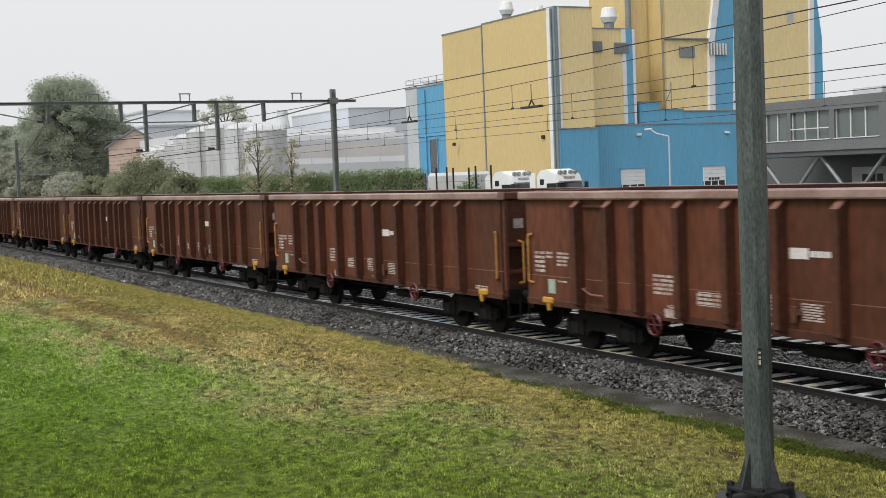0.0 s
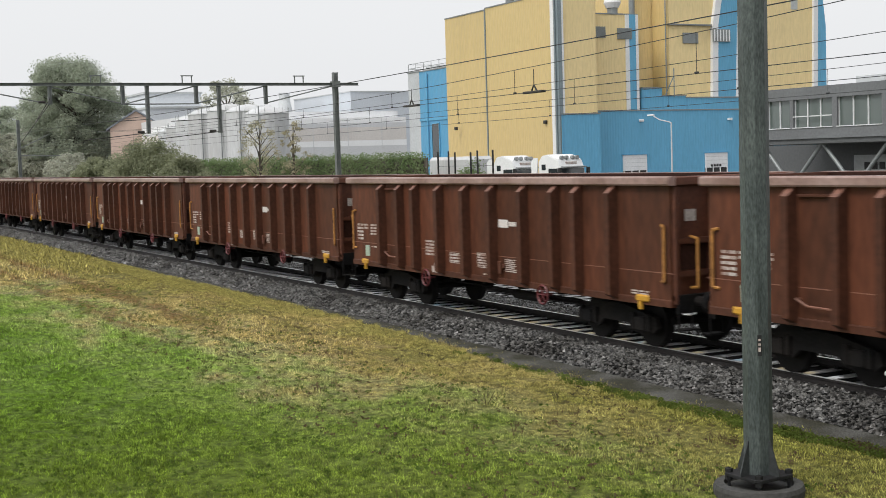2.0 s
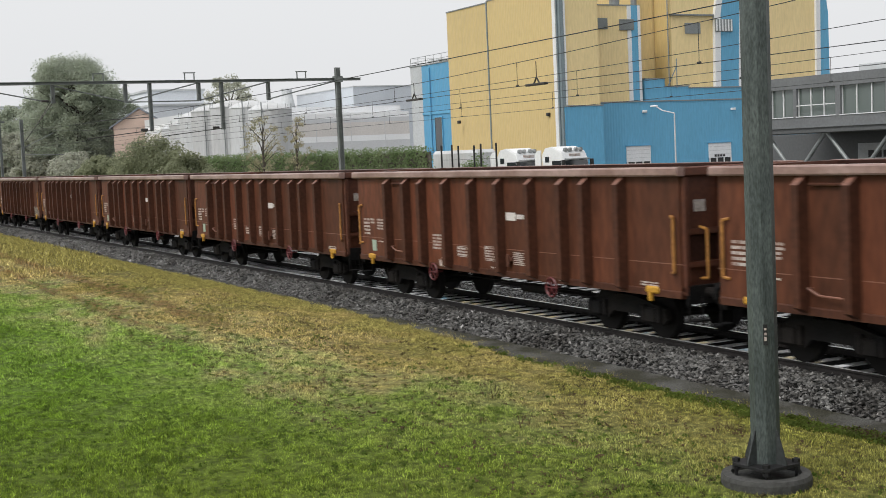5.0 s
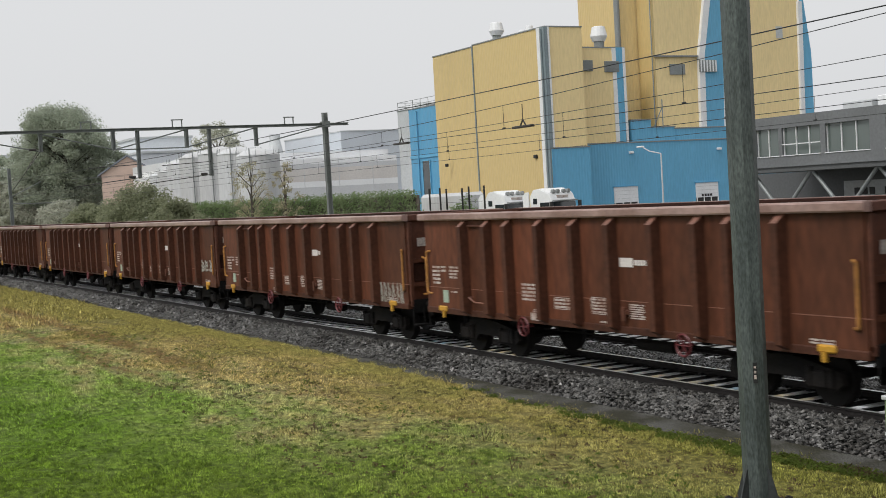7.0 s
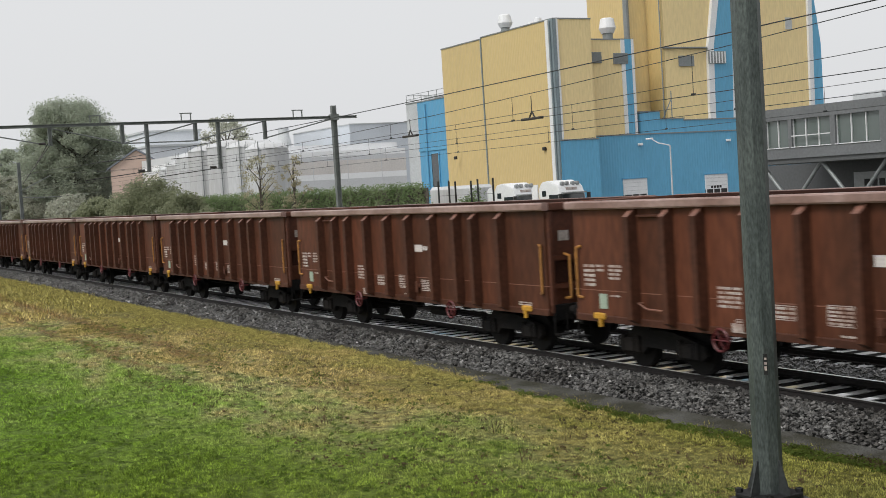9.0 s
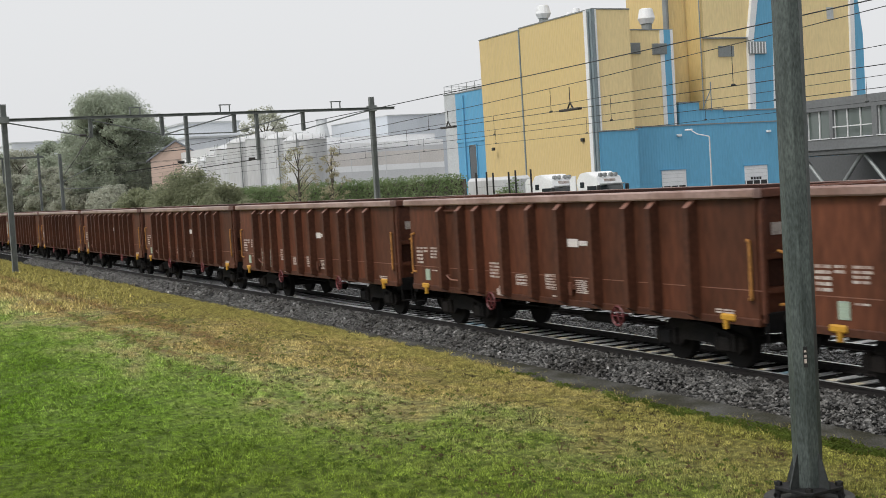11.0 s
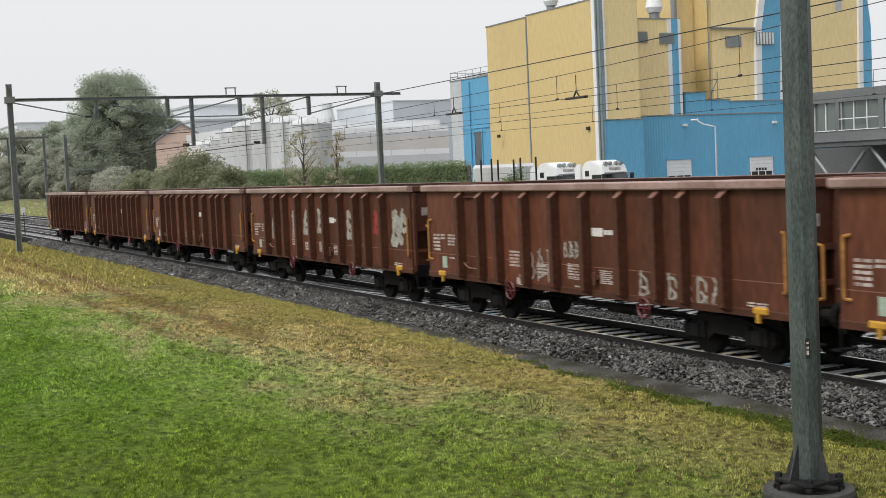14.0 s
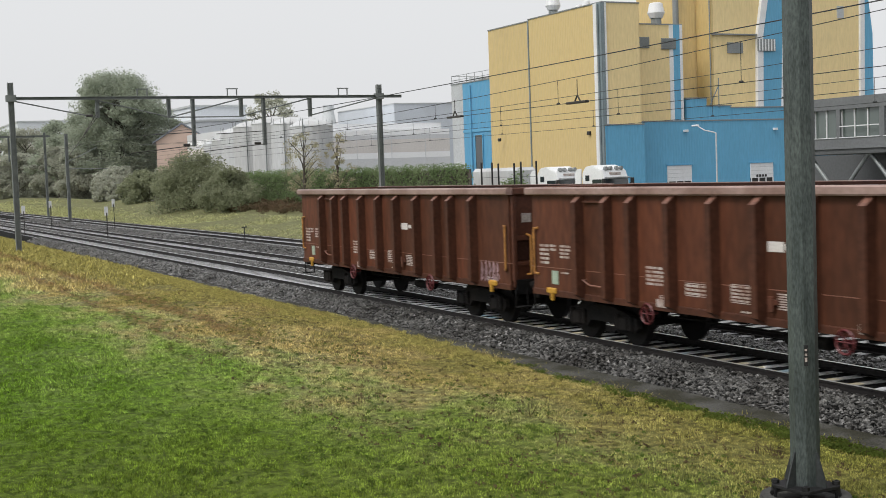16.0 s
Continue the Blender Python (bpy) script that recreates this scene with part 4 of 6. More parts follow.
def build_train():
    first = build_wagon()
    train = [first]
    for i in range(1, WAGONS):
        train.append(copy_thing(first, pose(0, 0, 0)))
    tags = ((0, 12.9, 13.9, 1.02, 1.6, 5, 0.05, "graf_pink", "sprayed mauve tag"),
            (3, 2.4, 3.1, 1.55, 2.35, 1, 0.15, "graf_white", "sprayed white letters"),
            (3, 3.5, 4.05, 1.55, 2.2, 1, 0.1, "graf_white", "sprayed white letters"),
            (3, 4.4, 5.35, 1.7, 2.6, 1, 0.15, "graf_white", "sprayed white letters"),
            (3, 5.66, 6.66, 1.75, 2.65, 1, 0.2, "graf_white", "sprayed white letters"),
            (3, 6.95, 7.9, 1.85, 2.7, 1, 0.18, "graf_white", "sprayed white letters"),
            (3, 9.55, 10.5, 1.7, 2.65, 1, 0.2, "graf_white", "sprayed white letters"),
            (3, 10.8, 11.35, 1.55, 2, 1, 0.1, "graf_white", "sprayed white letters"),
            (3, 12.95, 13.9, 1.62, 2.72, 1, 0.26, "graf_white", "sprayed white letters"),
            (3, 13.6, 14.3, 2.05, 2.75, 1, 0.16, "graf_white", "sprayed white letters"),
            (3, 11.68, 12.45, 1.95, 2.65, 1, 0.17, "graf_red", "sprayed red letter"),
            (4, 5.4, 6.6, 1.1, 1.9, 3, 0.05, "graf_white", "sprayed white tag"), (4, 7.0, 7.9, 1.7, 2.1, 4, 0.05, "graf_white", "sprayed white tag"),
            (4, 9.8, 12.6, 0.99, 1.6, 6, 0.06, "graf_white", "sprayed white tag"), (7, 9.8, 11.4, 1.0, 1.6, 6, 0.05, "graf_white", "sprayed white tag"),
            (8, 2.4, 4.0, 1.1, 1.8, 5, 0.05, "graf_white", "sprayed white tag"), (14, 12.75, 14.15, 1.48, 1.92, 3, 0.09, "graf_white", "sprayed white tag"),
            (15, 12.75, 14.2, 1.0, 1.6, 6, 0.06, "graf_white", "sprayed white tag"))
    for k, (i, x0, x1, z0, z1, n, wd, m, lab) in enumerate(tags):
        strokes("graffiti_letter", k + 3, x0 - WAGON / 2, x1 - WAGON / 2, z0, z1, n, wd, m, train[i], lab)
        train[i]["label"] = "brown high-sided open freight wagon with sprayed graffiti on its side"
    for i, w in enumerate(train):
        w.matrix_basis = pose(TRAIN[0][1] - WAGON / 2 + PITCH * i, TRACKS[0][0], 0)
    return train


# ---- overhead line ----
def build_pole():
    at = pose(-11.935, 10.58, -0.4)
    p = thing("catenary_mast", "thick galvanised tubular steel mast on a bolted round base", "mast", at)
    bm = bmesh.new()
    lathe(bm, [(0.175, 0.25), (0.173, 10.6), (0.165, 10.63)], 8)
    bm.transform(Matrix.Rotation(0.15, 4, "Z"))
    part("tube", bm, "galv", p, "weathered grey-green galvanised tube", smooth=False)
    bm = bmesh.new()
    lathe(bm, [(0.54, -0.25), (0.55, 0.1), (0.53, 0.15), (0.42, 0.16), (0.41, 0.1)], 32)
    part("concrete_ring", bm, "concrete", p, "mossy round concrete footing")
    # square base plate with clipped corners, held off the footing by four bolts
    turn = Matrix.Rotation(radians(-41.4 + 45), 4, "Z")
    bm = bmesh.new()
    q, c = 0.315, 0.25
    prism(bm, [(q, -c), (q, c), (c, q), (-c, q), (-q, c), (-q, -c), (-c, -q), (c, -q)], "z", 0.238, 0.278)
    bmesh.ops.bevel(bm, geom=bm.edges[:], offset=0.005, segments=1, affect="EDGES")
    bm.transform(turn)
    part("base_plate", bm, "bolt", p, "dark square steel base plate")
    for k in range(4):
        a = radians(-41.4 + 90 * k)
        c, s = math.cos(a), math.sin(a)
        bm = bmesh.new()
        tube(bm, (c * 0.355, s * 0.355, 0.05), (c * 0.355, s * 0.355, 0.335), 0.02, seg=7)
        for z0, z1 in ((0.281, 0.325), (0.185, 0.232)):
            tube(bm, (c * 0.355, s * 0.355, z0), (c * 0.355, s * 0.355, z1), 0.048, seg=6)
        part("anchor_bolt", bm, "bolt", p)
    for k in range(4):
        bm = bmesh.new()
        prism(bm, [(0.15, 0.28), (0.325, 0.28), (0.325, 0.31), (0.19, 0.69), (0.15, 0.69)], "y", -0.011, 0.011)
        bm.transform(Matrix.Rotation(radians(6.6 + 90 * k), 4, "Z"))
        part("gusset", bm, "darksteel", p)
    d = Vector((11.96, -10.54, 0)).normalized()
    side = Vector((-d.y, d.x, 0))
    bm = bmesh.new()
    vs = box(bm, -0.025, 0.025, -0.004, 0.004, 1.74, 1.99)
    for v in vs:
        v.co = d * 0.171 + side * (0.03 + v.co.x) + d * v.co.y + Vector((0, 0, v.co.z))
    part("tag_backing", bm, "bolt", p, "dark backing strip of the tag")
    for z, hgt in ((1.79, 0.05), (1.86, 0.03), (1.92, 0.025)):
        bm = bmesh.new()
        c = d * 0.178 + side * 0.03
        for v in box(bm, -0.014, 0.014, -0.004, 0.004, z, z + hgt):
            v.co = c + side * v.co.x + d * v.co.y + Vector((0, 0, v.co.z))
        part("tag_plate", bm, "mark", p, "small worn white plate")
    return p


GX = -86.5


def h_beam(bm, x, y, z0, z1, w=0.3, t=0.03):
    box(bm, x - w / 2, x + w / 2, y - w / 2, y - w / 2 + t, z0, z1)
    box(bm, x - w / 2, x + w / 2, y + w / 2 - t, y + w / 2, z0, z1)
    box(bm, x - t / 2, x + t / 2, y - w / 2 + t, y + w / 2 - t, z0, z1)


def build_gantry():
    g = thing("catenary_gantry", "grey steel portal that carries the overhead line across the tracks", "gantry", pose(GX, 0, 0))
    k = 0.977
    for y, z0, z1 in ((11.78, -0.5, 10.42), (37.4, 0.0, 10.25)):
        bm = bmesh.new()
        h_beam(bm, 0, y, z0, z1, 0.34)
        part("mast", bm, "portal", g, "upright steel mast")
        part_box("collar", (-0.26, 0.26, y - 0.3, y + 0.3, 9.2, 9.62), "portal", g)
    bm = bmesh.new()
    box(bm, -0.15, 0.15, 11.5, 39.2, 9.31, 9.34)
    box(bm, -0.15, 0.15, 11.5, 39.2, 9.47, 9.5)
    box(bm, -0.02, 0.02, 11.5, 39.2, 9.34, 9.47)
    part("beam", bm, "portal", g, "dark cross beam")
    for y, z in ((17.2, 8.1), (21.95, 8.05), (23.6, 6.1), (28.62, 6.05), (32.05, 8.0), (27.0, 8.05)):
        bm = bmesh.new()
        h_beam(bm, 0, y, z, 9.3, 0.24, 0.03)
        part("drop_post", bm, "portal", g, "hanging steel post")
    for a, b in (((0, 11.9, 9.25), (0, 17.2, 8.12)), ((0, 17.2, 9.25), (0, 21.95, 8.1)), ((0, 22.0, 8.08), (0, 26.9, 9.28)), ((0, 32.1, 8.1), (0, 37.2, 9.28)), ((0, 27.0, 8.1), (0, 32.0, 9.28)), ((0, 21.9, 8.08), (0, 27.0, 8.08))):
        bm = bmesh.new()
        tube(bm, a, b, 0.045, seg=6)
        part("stay", bm, "portal", g)
    for y in (20.2, 26.4, 34.6):
        bm = bmesh.new()
        box(bm, -0.05, 0.05, y - 0.36, y - 0.3, 9.52, 9.95)
        box(bm, -0.05, 0.05, y + 0.3, y + 0.36, 9.52, 9.95)
        box(bm, -0.05, 0.05, y - 0.42, y + 0.42, 9.95, 10.02)
        part("insulator_frame", bm, "portal", g)
    for yc, yd in ((16.175, 17.2), (20.175, 23.6), (25.16, 28.62)):
        zt = 6.15 if yd > 20 else 8.2
        bm = bmesh.new()
        tube(bm, (0, yd, zt), (0, yc - 0.9, 5.72), 0.03, seg=6)
        tube(bm, (0, yd - 0.75, zt + 0.06), (0, yd - 0.3, zt + 0.06), 0.08, seg=8)
        tube(bm, (0, yd, zt + (0.9 if yd > 20 else 0.3)), (0, yc, 6.9), 0.028, seg=6)
        part("cantilever", bm, "insul", g, "thin registration arm with a dark insulator")
    return g


def build_far_gantry():
    g = thing("catenary_gantry", "slim grey steel portal far down the line, paled for mist", "gantry", pose(-155, 0, 0))
    for y, z0 in ((12.4, -0.5), (24.6, -0.25)):
        bm = bmesh.new()
        h_beam(bm, 0, y, z0, 9.9, 0.26)
        part("mast", bm, "portal", g, "upright steel mast")
    bm = bmesh.new()
    for z in (9.36, 9.54):
        box(bm, -0.12, 0.12, 12.2, 25.2, z, z + 0.05)
    box(bm, -0.02, 0.02, 12.2, 25.2, 9.41, 9.54)
    part("beam", bm, "portal", g, "cross beam")
    for y in (16.9, 20.6):
        bm = bmesh.new()
        h_beam(bm, 0, y, 6.6, 9.36, 0.2, 0.03)
        part("drop_post", bm, "portal", g, "hanging steel post")


def wire(name, pts, r, label):
    bm = bmesh.new()
    rings = [[bm.verts.new((x, y + r * math.cos(k * math.tau / 5), z + r * math.sin(k * math.tau / 5))) for k in range(5)] for x, y, z in pts]
    for a, b in zip(rings, rings[1:]):
        for k in range(5):
            bm.faces.new((a[k], a[(k + 1) % 5], b[(k + 1) % 5], b[k]))
    ob = solid(name, bm, "wire", label, "overhead wire")
    return ob


def build_wires():
    sup = [-236, GX - 75, GX, -12.0, 62.5]

    def hang(z_sup, sag, y):
        pts = []
        for a, b in zip(sup, sup[1:]):
            n = 12
            for i in range(n):
                u = i / n
                pts.append((a + (b - a) * u, y, z_sup - sag * 4 * u * (1 - u)))
        pts.append((sup[-1], y, z_sup))
        return pts
    for yc, zc, zs, sag in ((16.175, 5.3, 6.41, 0.87), (20.175, 5.2, 6.24, 0.47), (25.16, 5.2, 5.98, 0.22)):
        wire("contact_wire", [(sup[0], yc, zc), (sup[-1], yc, zc)], 0.008, "thin dark contact wire above a track")
        m = hang(zs, sag, yc)
        w = wire("messenger_wire", m, 0.008, "sagging dark carrier wire above a track")
        for a, b in zip(sup, sup[1:]):
            for i in range(1, 11):
                u = (i + 0.35 * math.sin(yc)) / 11
                x = a + (b - a) * u
                z = zs - sag * 4 * u * (1 - u)
                bm = bmesh.new()
                tube(bm, (x, yc, zc), (x, yc, z), 0.006, seg=4, caps=False)
                tube(bm, (x - 0.05, yc, zc + 0.02), (x + 0.05, yc, zc + 0.02), 0.022, seg=5)
                part("dropper", bm, "wire", w)
    wire("feeder_wire", hang(6.47, 0.27, 16.3), 0.012, "thick dark feeder wire along the railway")
    for x, z1 in ((-25.75, 5.83), (-32.13, 5.76)):
        s = thing("section_insulator", "dark bar-shaped section insulator hung in the contact wire", "insulator", pose(x, 16.175, 5.3), group="section insulators")
        bm = bmesh.new()
        box(bm, -0.42, 0.42, -0.06, 0.06, -0.03, 0.025, bevel=0.01)
        part("bar", bm, "insul", s)
        bm = bmesh.new()
        tube(bm, (-0.12, 0, 0.02), (0, 0, 0.16), 0.02, seg=5)
        tube(bm, (0.12, 0, 0.02), (0, 0, 0.16), 0.02, seg=5)
        tube(bm, (0, 0, 0.15), (0, 0, z1 - 5.3), 0.01, seg=5)
        part("hanger", bm, "insul", s)


def build_far_mast():
    m = thing("far_mast", "slim grey lattice catenary mast beyond the tracks", "mast", pose(-139.9, 24.4, -0.25))
    bm = bmesh.new()
    h_beam(bm, 0, 0, 0.0, 9.4, 0.32)
    part("post", bm, "portal", m)
    part_box("footing", (-0.6, 0.6, -0.5, 0.5, -0.3, 0.25), "concrete", m)
    bm = bmesh.new()
    tube(bm, (0, 0, 6.4), (0, 3.2, 7.9), 0.05, seg=6)
    tube(bm, (0, 0, 5.7), (0, 4.2, 5.6), 0.05, seg=6)
    part("cantilever", bm, "portal", m)
    for x, y, hgt, pw in ((-109.2, 15.4, 2.1, 0.38), (-125.8, 20.2, 2.2, 0.36), (-94.6, 19.1, 2.0, 0.36), (-111.8, 23.2, 2.3, 0.34), (-74.4, 23.1, 1.2, 0.3)):
        s = thing("marker_post", "dark trackside post with a small white board", "trackside sign", pose(x, y, -0.35, 0, 0, -60), group="trackside markers")
        bm = bmesh.new()
        tube(bm, (0, 0, -0.2), (0, 0, hgt), 0.04, seg=6)
        part("post", bm, "black", s)
        if hgt > 1.5:
            bm = bmesh.new()
            box(bm, -pw / 2, pw / 2, -0.05, -0.04, hgt - 0.2, hgt + 0.45, bevel=0.004)
            part("board", bm, "white", s, "small white board")
            part_box("mark", (-pw * 0.2, pw * 0.2, -0.056, -0.051, hgt, hgt + 0.25), "greywall", s)
        else:
            part_box("cap", (-0.18, 0.18, -0.05, 0.05, hgt, hgt + 0.07), "black", s)


# ---- vegetation ----
def leaf_cards(centres, radii, per, size):
    """Small four-cornered leaves strewn through and over clumps."""
    out = []
    for c, r in zip(centres, radii):
        d = rng.normal(size=(per, 3))
        d /= np.linalg.norm(d, axis=1)[:, None]
        p = np.asarray(c) + d * np.asarray(r) * (0.2 + 0.85 * rng.random((per, 1)) ** 0.6)
        face = d + np.array((0, 0, 0.5)) + 0.55 * rng.normal(size=(per, 3))
        face /= np.linalg.norm(face, axis=1)[:, None]
        a = np.cross(face, rng.normal(size=(per, 3)))
        a /= np.linalg.norm(a, axis=1)[:, None]
        b = np.cross(face, a)
        s = size * (0.6 + 0.8 * rng.random((per, 1)))
        out.append(np.stack([p - a * s, p + b * s * 0.6, p + a * s, p - b * s * 0.6], 1))
    return np.concatenate(out)


def tree(at, height, radius, material, clumps, per, leaf, trunk=0.16, low=0.25, label="", squash=1.0, name="tree"):
    t = thing(name, label, "tree", at)
    bm = bmesh.new()
    rnd = random.Random(int(height * 100 + radius * 10))
    tube(bm, (0, 0, -0.3), (0.1, 0, height * 0.45), height * 0.022 + 0.03, height * 0.014, 9)
    tube(bm, (0.1, 0, height * 0.45), (0.0, 0.1, height * 0.86), height * 0.014, height * 0.004, 7)
    centres, radii = [], []
    for k in range(clumps):
        u = low + (1 - low) * (k + rnd.random()) / clumps
        mid = 0.5 + low * 0.45
        env = math.sqrt(max(0.03, 1 - ((u - mid) / (1.03 - mid)) ** 2))
        a = rnd.uniform(0, math.tau)
        rr = radius * env * rnd.uniform(0.25, 0.95) ** 0.6 * (1 + 0.2 * math.sin(2.3 * a + 9 * u + height))
        c = Vector((rr * math.cos(a), rr * math.sin(a) * squash, height * u * 0.97))
        if k % 3 == 0:
            tube(bm, (0.05, 0, height * max(0.12, u - 0.22)), c, height * 0.008, height * 0.002, 5)
        centres.append(c)
        s = radius * rnd.uniform(0.12, 0.3)
        radii.append((s * 1.15, s * 1.15, s * 0.8))
    part("trunk", bm, "bark", t, "grey-brown trunk with limbs")
    crown = new("crown", cloud("crown", leaf_cards(centres, radii, per, leaf), 4, material))
    crown.parent = t
    crown["label"] = "uneven leafy crown with gaps"
    return t


def bush(at, sx, sy, sz, material, clumps, per, leaf, label, name="bush"):
    t = thing(name, label, "bush", at)
    rnd = random.Random(int(sx * 97 + sz * 31))
    centres, radii = [], []
    bm = bmesh.new()
    for k in range(clumps):
        a, r, u = rnd.uniform(0, math.tau), rnd.random() ** 0.5, rnd.random()
        lim = math.sqrt(max(0.05, 1 - u * u))
        c = Vector((sx * r * lim * math.cos(a), sy * r * lim * math.sin(a), sz * (0.05 + 0.85 * u)))
        centres.append(c)
        s = sz * rnd.uniform(0.12, 0.24)
        radii.append((s * 1.2, s * 1.2, s))
        if k % 4 == 0:
            tube(bm, (c.x * 0.3, c.y * 0.3, -0.2), c, 0.05, 0.015, 5)
    part("branches", bm, "bark", t)
    crown = new("leaves", cloud("leaves", leaf_cards(centres, radii, per, leaf), 4, material))
    crown.parent = t
    return t


def build_plants():
    tree(pose(-258, 55.5, 0), 25.0, 9.8, "leaf_far", 300, 420, 0.2, label="tall broad oak with a rounded grey-green crown, mist put into its colour", name="oak_tree", low=0.12)
    tree(pose(-300, 52, 0), 18.0, 8, "leaf_far", 90, 256, 0.27, label="grey-green tree behind the railway, paled for mist", low=0.08)
    tree(pose(-345, 50, 0), 18.0, 8.5, "leaf_far2", 90, 233, 0.30, label="brown-green tree far along the railway, paled for mist", low=0.08)
    tree(pose(-258, 47, 0), 10.0, 5, "leaf_far2", 80, 276, 0.19, label="low tree with drooping branches, paled for mist", low=0.05)
    tree(pose(-275, 46, 0), 11.5, 5.5, "leaf_far2", 80, 276, 0.22, label="low tree beside the railway, paled for mist", low=0.05)
    tree(pose(-395, 50, 0), 20.0, 9, "leaf_far", 80, 233, 0.32, label="tree at the end of the view, paled for mist", low=0.05)
    tree(pose(-318, 44, 0), 11.0, 7, "leaf_far2", 80, 233, 0.27, label="low thicket tree, paled for mist", low=0.03)
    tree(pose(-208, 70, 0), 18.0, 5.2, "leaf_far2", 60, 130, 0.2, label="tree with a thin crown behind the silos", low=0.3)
    bush(pose(-141, 38.5, 0.6), 6.0, 4.5, 6.3, "leaf_bush", 80, 230, 0.13, "large olive shrub on the bank, paled for mist")
    bush(pose(-128, 38.0, 0.7), 5.5, 3.0, 4.2, "leaf_bush", 60, 220, 0.12, "rounded olive shrub beside the hedge")
    bush(pose(-155, 41, 0.7), 6.0, 4.0, 4.5, "leaf_bush", 50, 260, 0.15, "brownish shrub on the bank")
    bush(pose(-178, 42, 0.7), 8.0, 4.0, 5.0, "leaf_bush", 50, 260, 0.18, "shrub on the bank, paled for mist")
    bush(pose(-205, 43, 0.7), 9.0, 4.0, 5.5, "leaf_far2", 50, 260, 0.2, "shrub farther along the bank, paled for mist")
    tree(pose(-108, 39.2, 0.8), 7.0, 1.8, "leaf_autumn", 60, 40, 0.075, label="small birch with yellowing leaves before the hedge", low=0.25, name="birch_tree")
    tree(pose(-101.5, 39.8, 0.8), 6.6, 1.3, "leaf_autumn", 46, 40, 0.075, label="slim young birch with thin yellow leaves before the hedge", low=0.2)
    # ivy hedge on a wire fence
    hd = thing("ivy_hedge", "dense dark ivy hedge grown over a fence on the bank", "hedge", pose(0, 0, 0))
    centres, radii = [], []
    x = -136.0
    while x < -82.3:
        for z in (1.4, 2.0, 2.7, 3.3, 3.85):
            centres.append((x + rng.random() * 0.5, 42.2 + 0.25 * rng.random(), z + 0.12 * rng.random() + 0.004 * (-82 - x)))
            radii.append((0.62, 0.5, 0.5))
        x += 0.62
    ob = new("leaves", cloud("leaves", leaf_cards(centres, radii, 90, 0.085), 4, "leaf_hedge"))
    ob.parent = hd
    bm = bmesh.new()
    x = -136.0
    while x < -82:
        tube(bm, (x, 42.4, 0.6), (x, 42.4, 4.0), 0.05, seg=6)
        x += 3.0
    box(bm, -136, -82, 42.36, 42.44, 0.8, 3.9)
    part("fence_core", bm, "bark", hd)
    # dead bracken on the bank
    c, r = [], []
    for k in range(220):
        xx = -128 + 46 * rng.random()
        yy = 37.0 + 4.6 * rng.random()
        c.append((xx, yy, ground_height(yy) + 0.2 + 0.35 * rng.random()))
        r.append((0.7, 0.6, 0.35))
    tagged(new("bracken", cloud("bracken", leaf_cards(c, r, 60, 0.09), 4, "bracken")), "brown dead undergrowth on the bank below the hedge", "undergrowth", kind="stuff")


# ---- factory ----
def slab(name, x0, x1, y0, y1, z0, z1, material, parent, label=""):
    return part_box(name, (x0, x1, y0, y1, z0, z1), material, parent, label)


def walled_block(name, x0, x1, y0, y1, z0, z1, long_m, end_m, parent, label=""):
    """A walled block: long walls and end walls of ribbed sheet, the end sheet lightened in place of light on it, and a
    flat roof with an edge trim.
    """
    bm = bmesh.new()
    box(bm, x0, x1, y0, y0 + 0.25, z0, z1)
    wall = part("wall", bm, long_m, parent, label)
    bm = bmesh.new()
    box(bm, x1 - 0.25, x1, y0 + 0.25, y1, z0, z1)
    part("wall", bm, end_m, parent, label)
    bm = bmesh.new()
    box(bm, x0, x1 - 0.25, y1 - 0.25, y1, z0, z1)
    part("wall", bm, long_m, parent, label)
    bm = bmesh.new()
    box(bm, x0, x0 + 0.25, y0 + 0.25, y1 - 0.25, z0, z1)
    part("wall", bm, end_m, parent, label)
    part_box("roof", (x0 + 0.25, x1 - 0.25, y0 + 0.25, y1 - 0.25, z1 - 0.4, z1 - 0.15), "roof", parent)
    bm = bmesh.new()
    for q in ((x0 - 0.06, x1 + 0.06, y0 - 0.06, y0 + 0.3), (x0 - 0.06, x1 + 0.06, y1 - 0.3, y1 + 0.06), (x0 - 0.06, x0 + 0.3, y0 + 0.3, y1 - 0.3), (x1 - 0.3, x1 + 0.06, y0 + 0.3, y1 - 0.3)):
        box(bm, *q, z1, z1 + 0.12)
    part("roof_trim", bm, "louvre", parent)
    return wall


def vent(x, y, z, r, h, label="white conical roof ventilator"):
    v = thing("roof_ventilator", label, "ventilator", pose(x, y, z), group="roof ventilators")
    bm = bmesh.new()
    lathe(bm, [(r * 0.62, -0.3), (r * 0.62, h * 0.3)], 14)
    part("neck", bm, "louvre", v)
    bm = bmesh.new()
    lathe(bm, [(r * 0.75, h * 0.3), (r * 1.05, h * 0.55), (r * 0.8, h), (r * 0.6, h * 1.04)], 16)
    part("cowl", bm, "white", v)


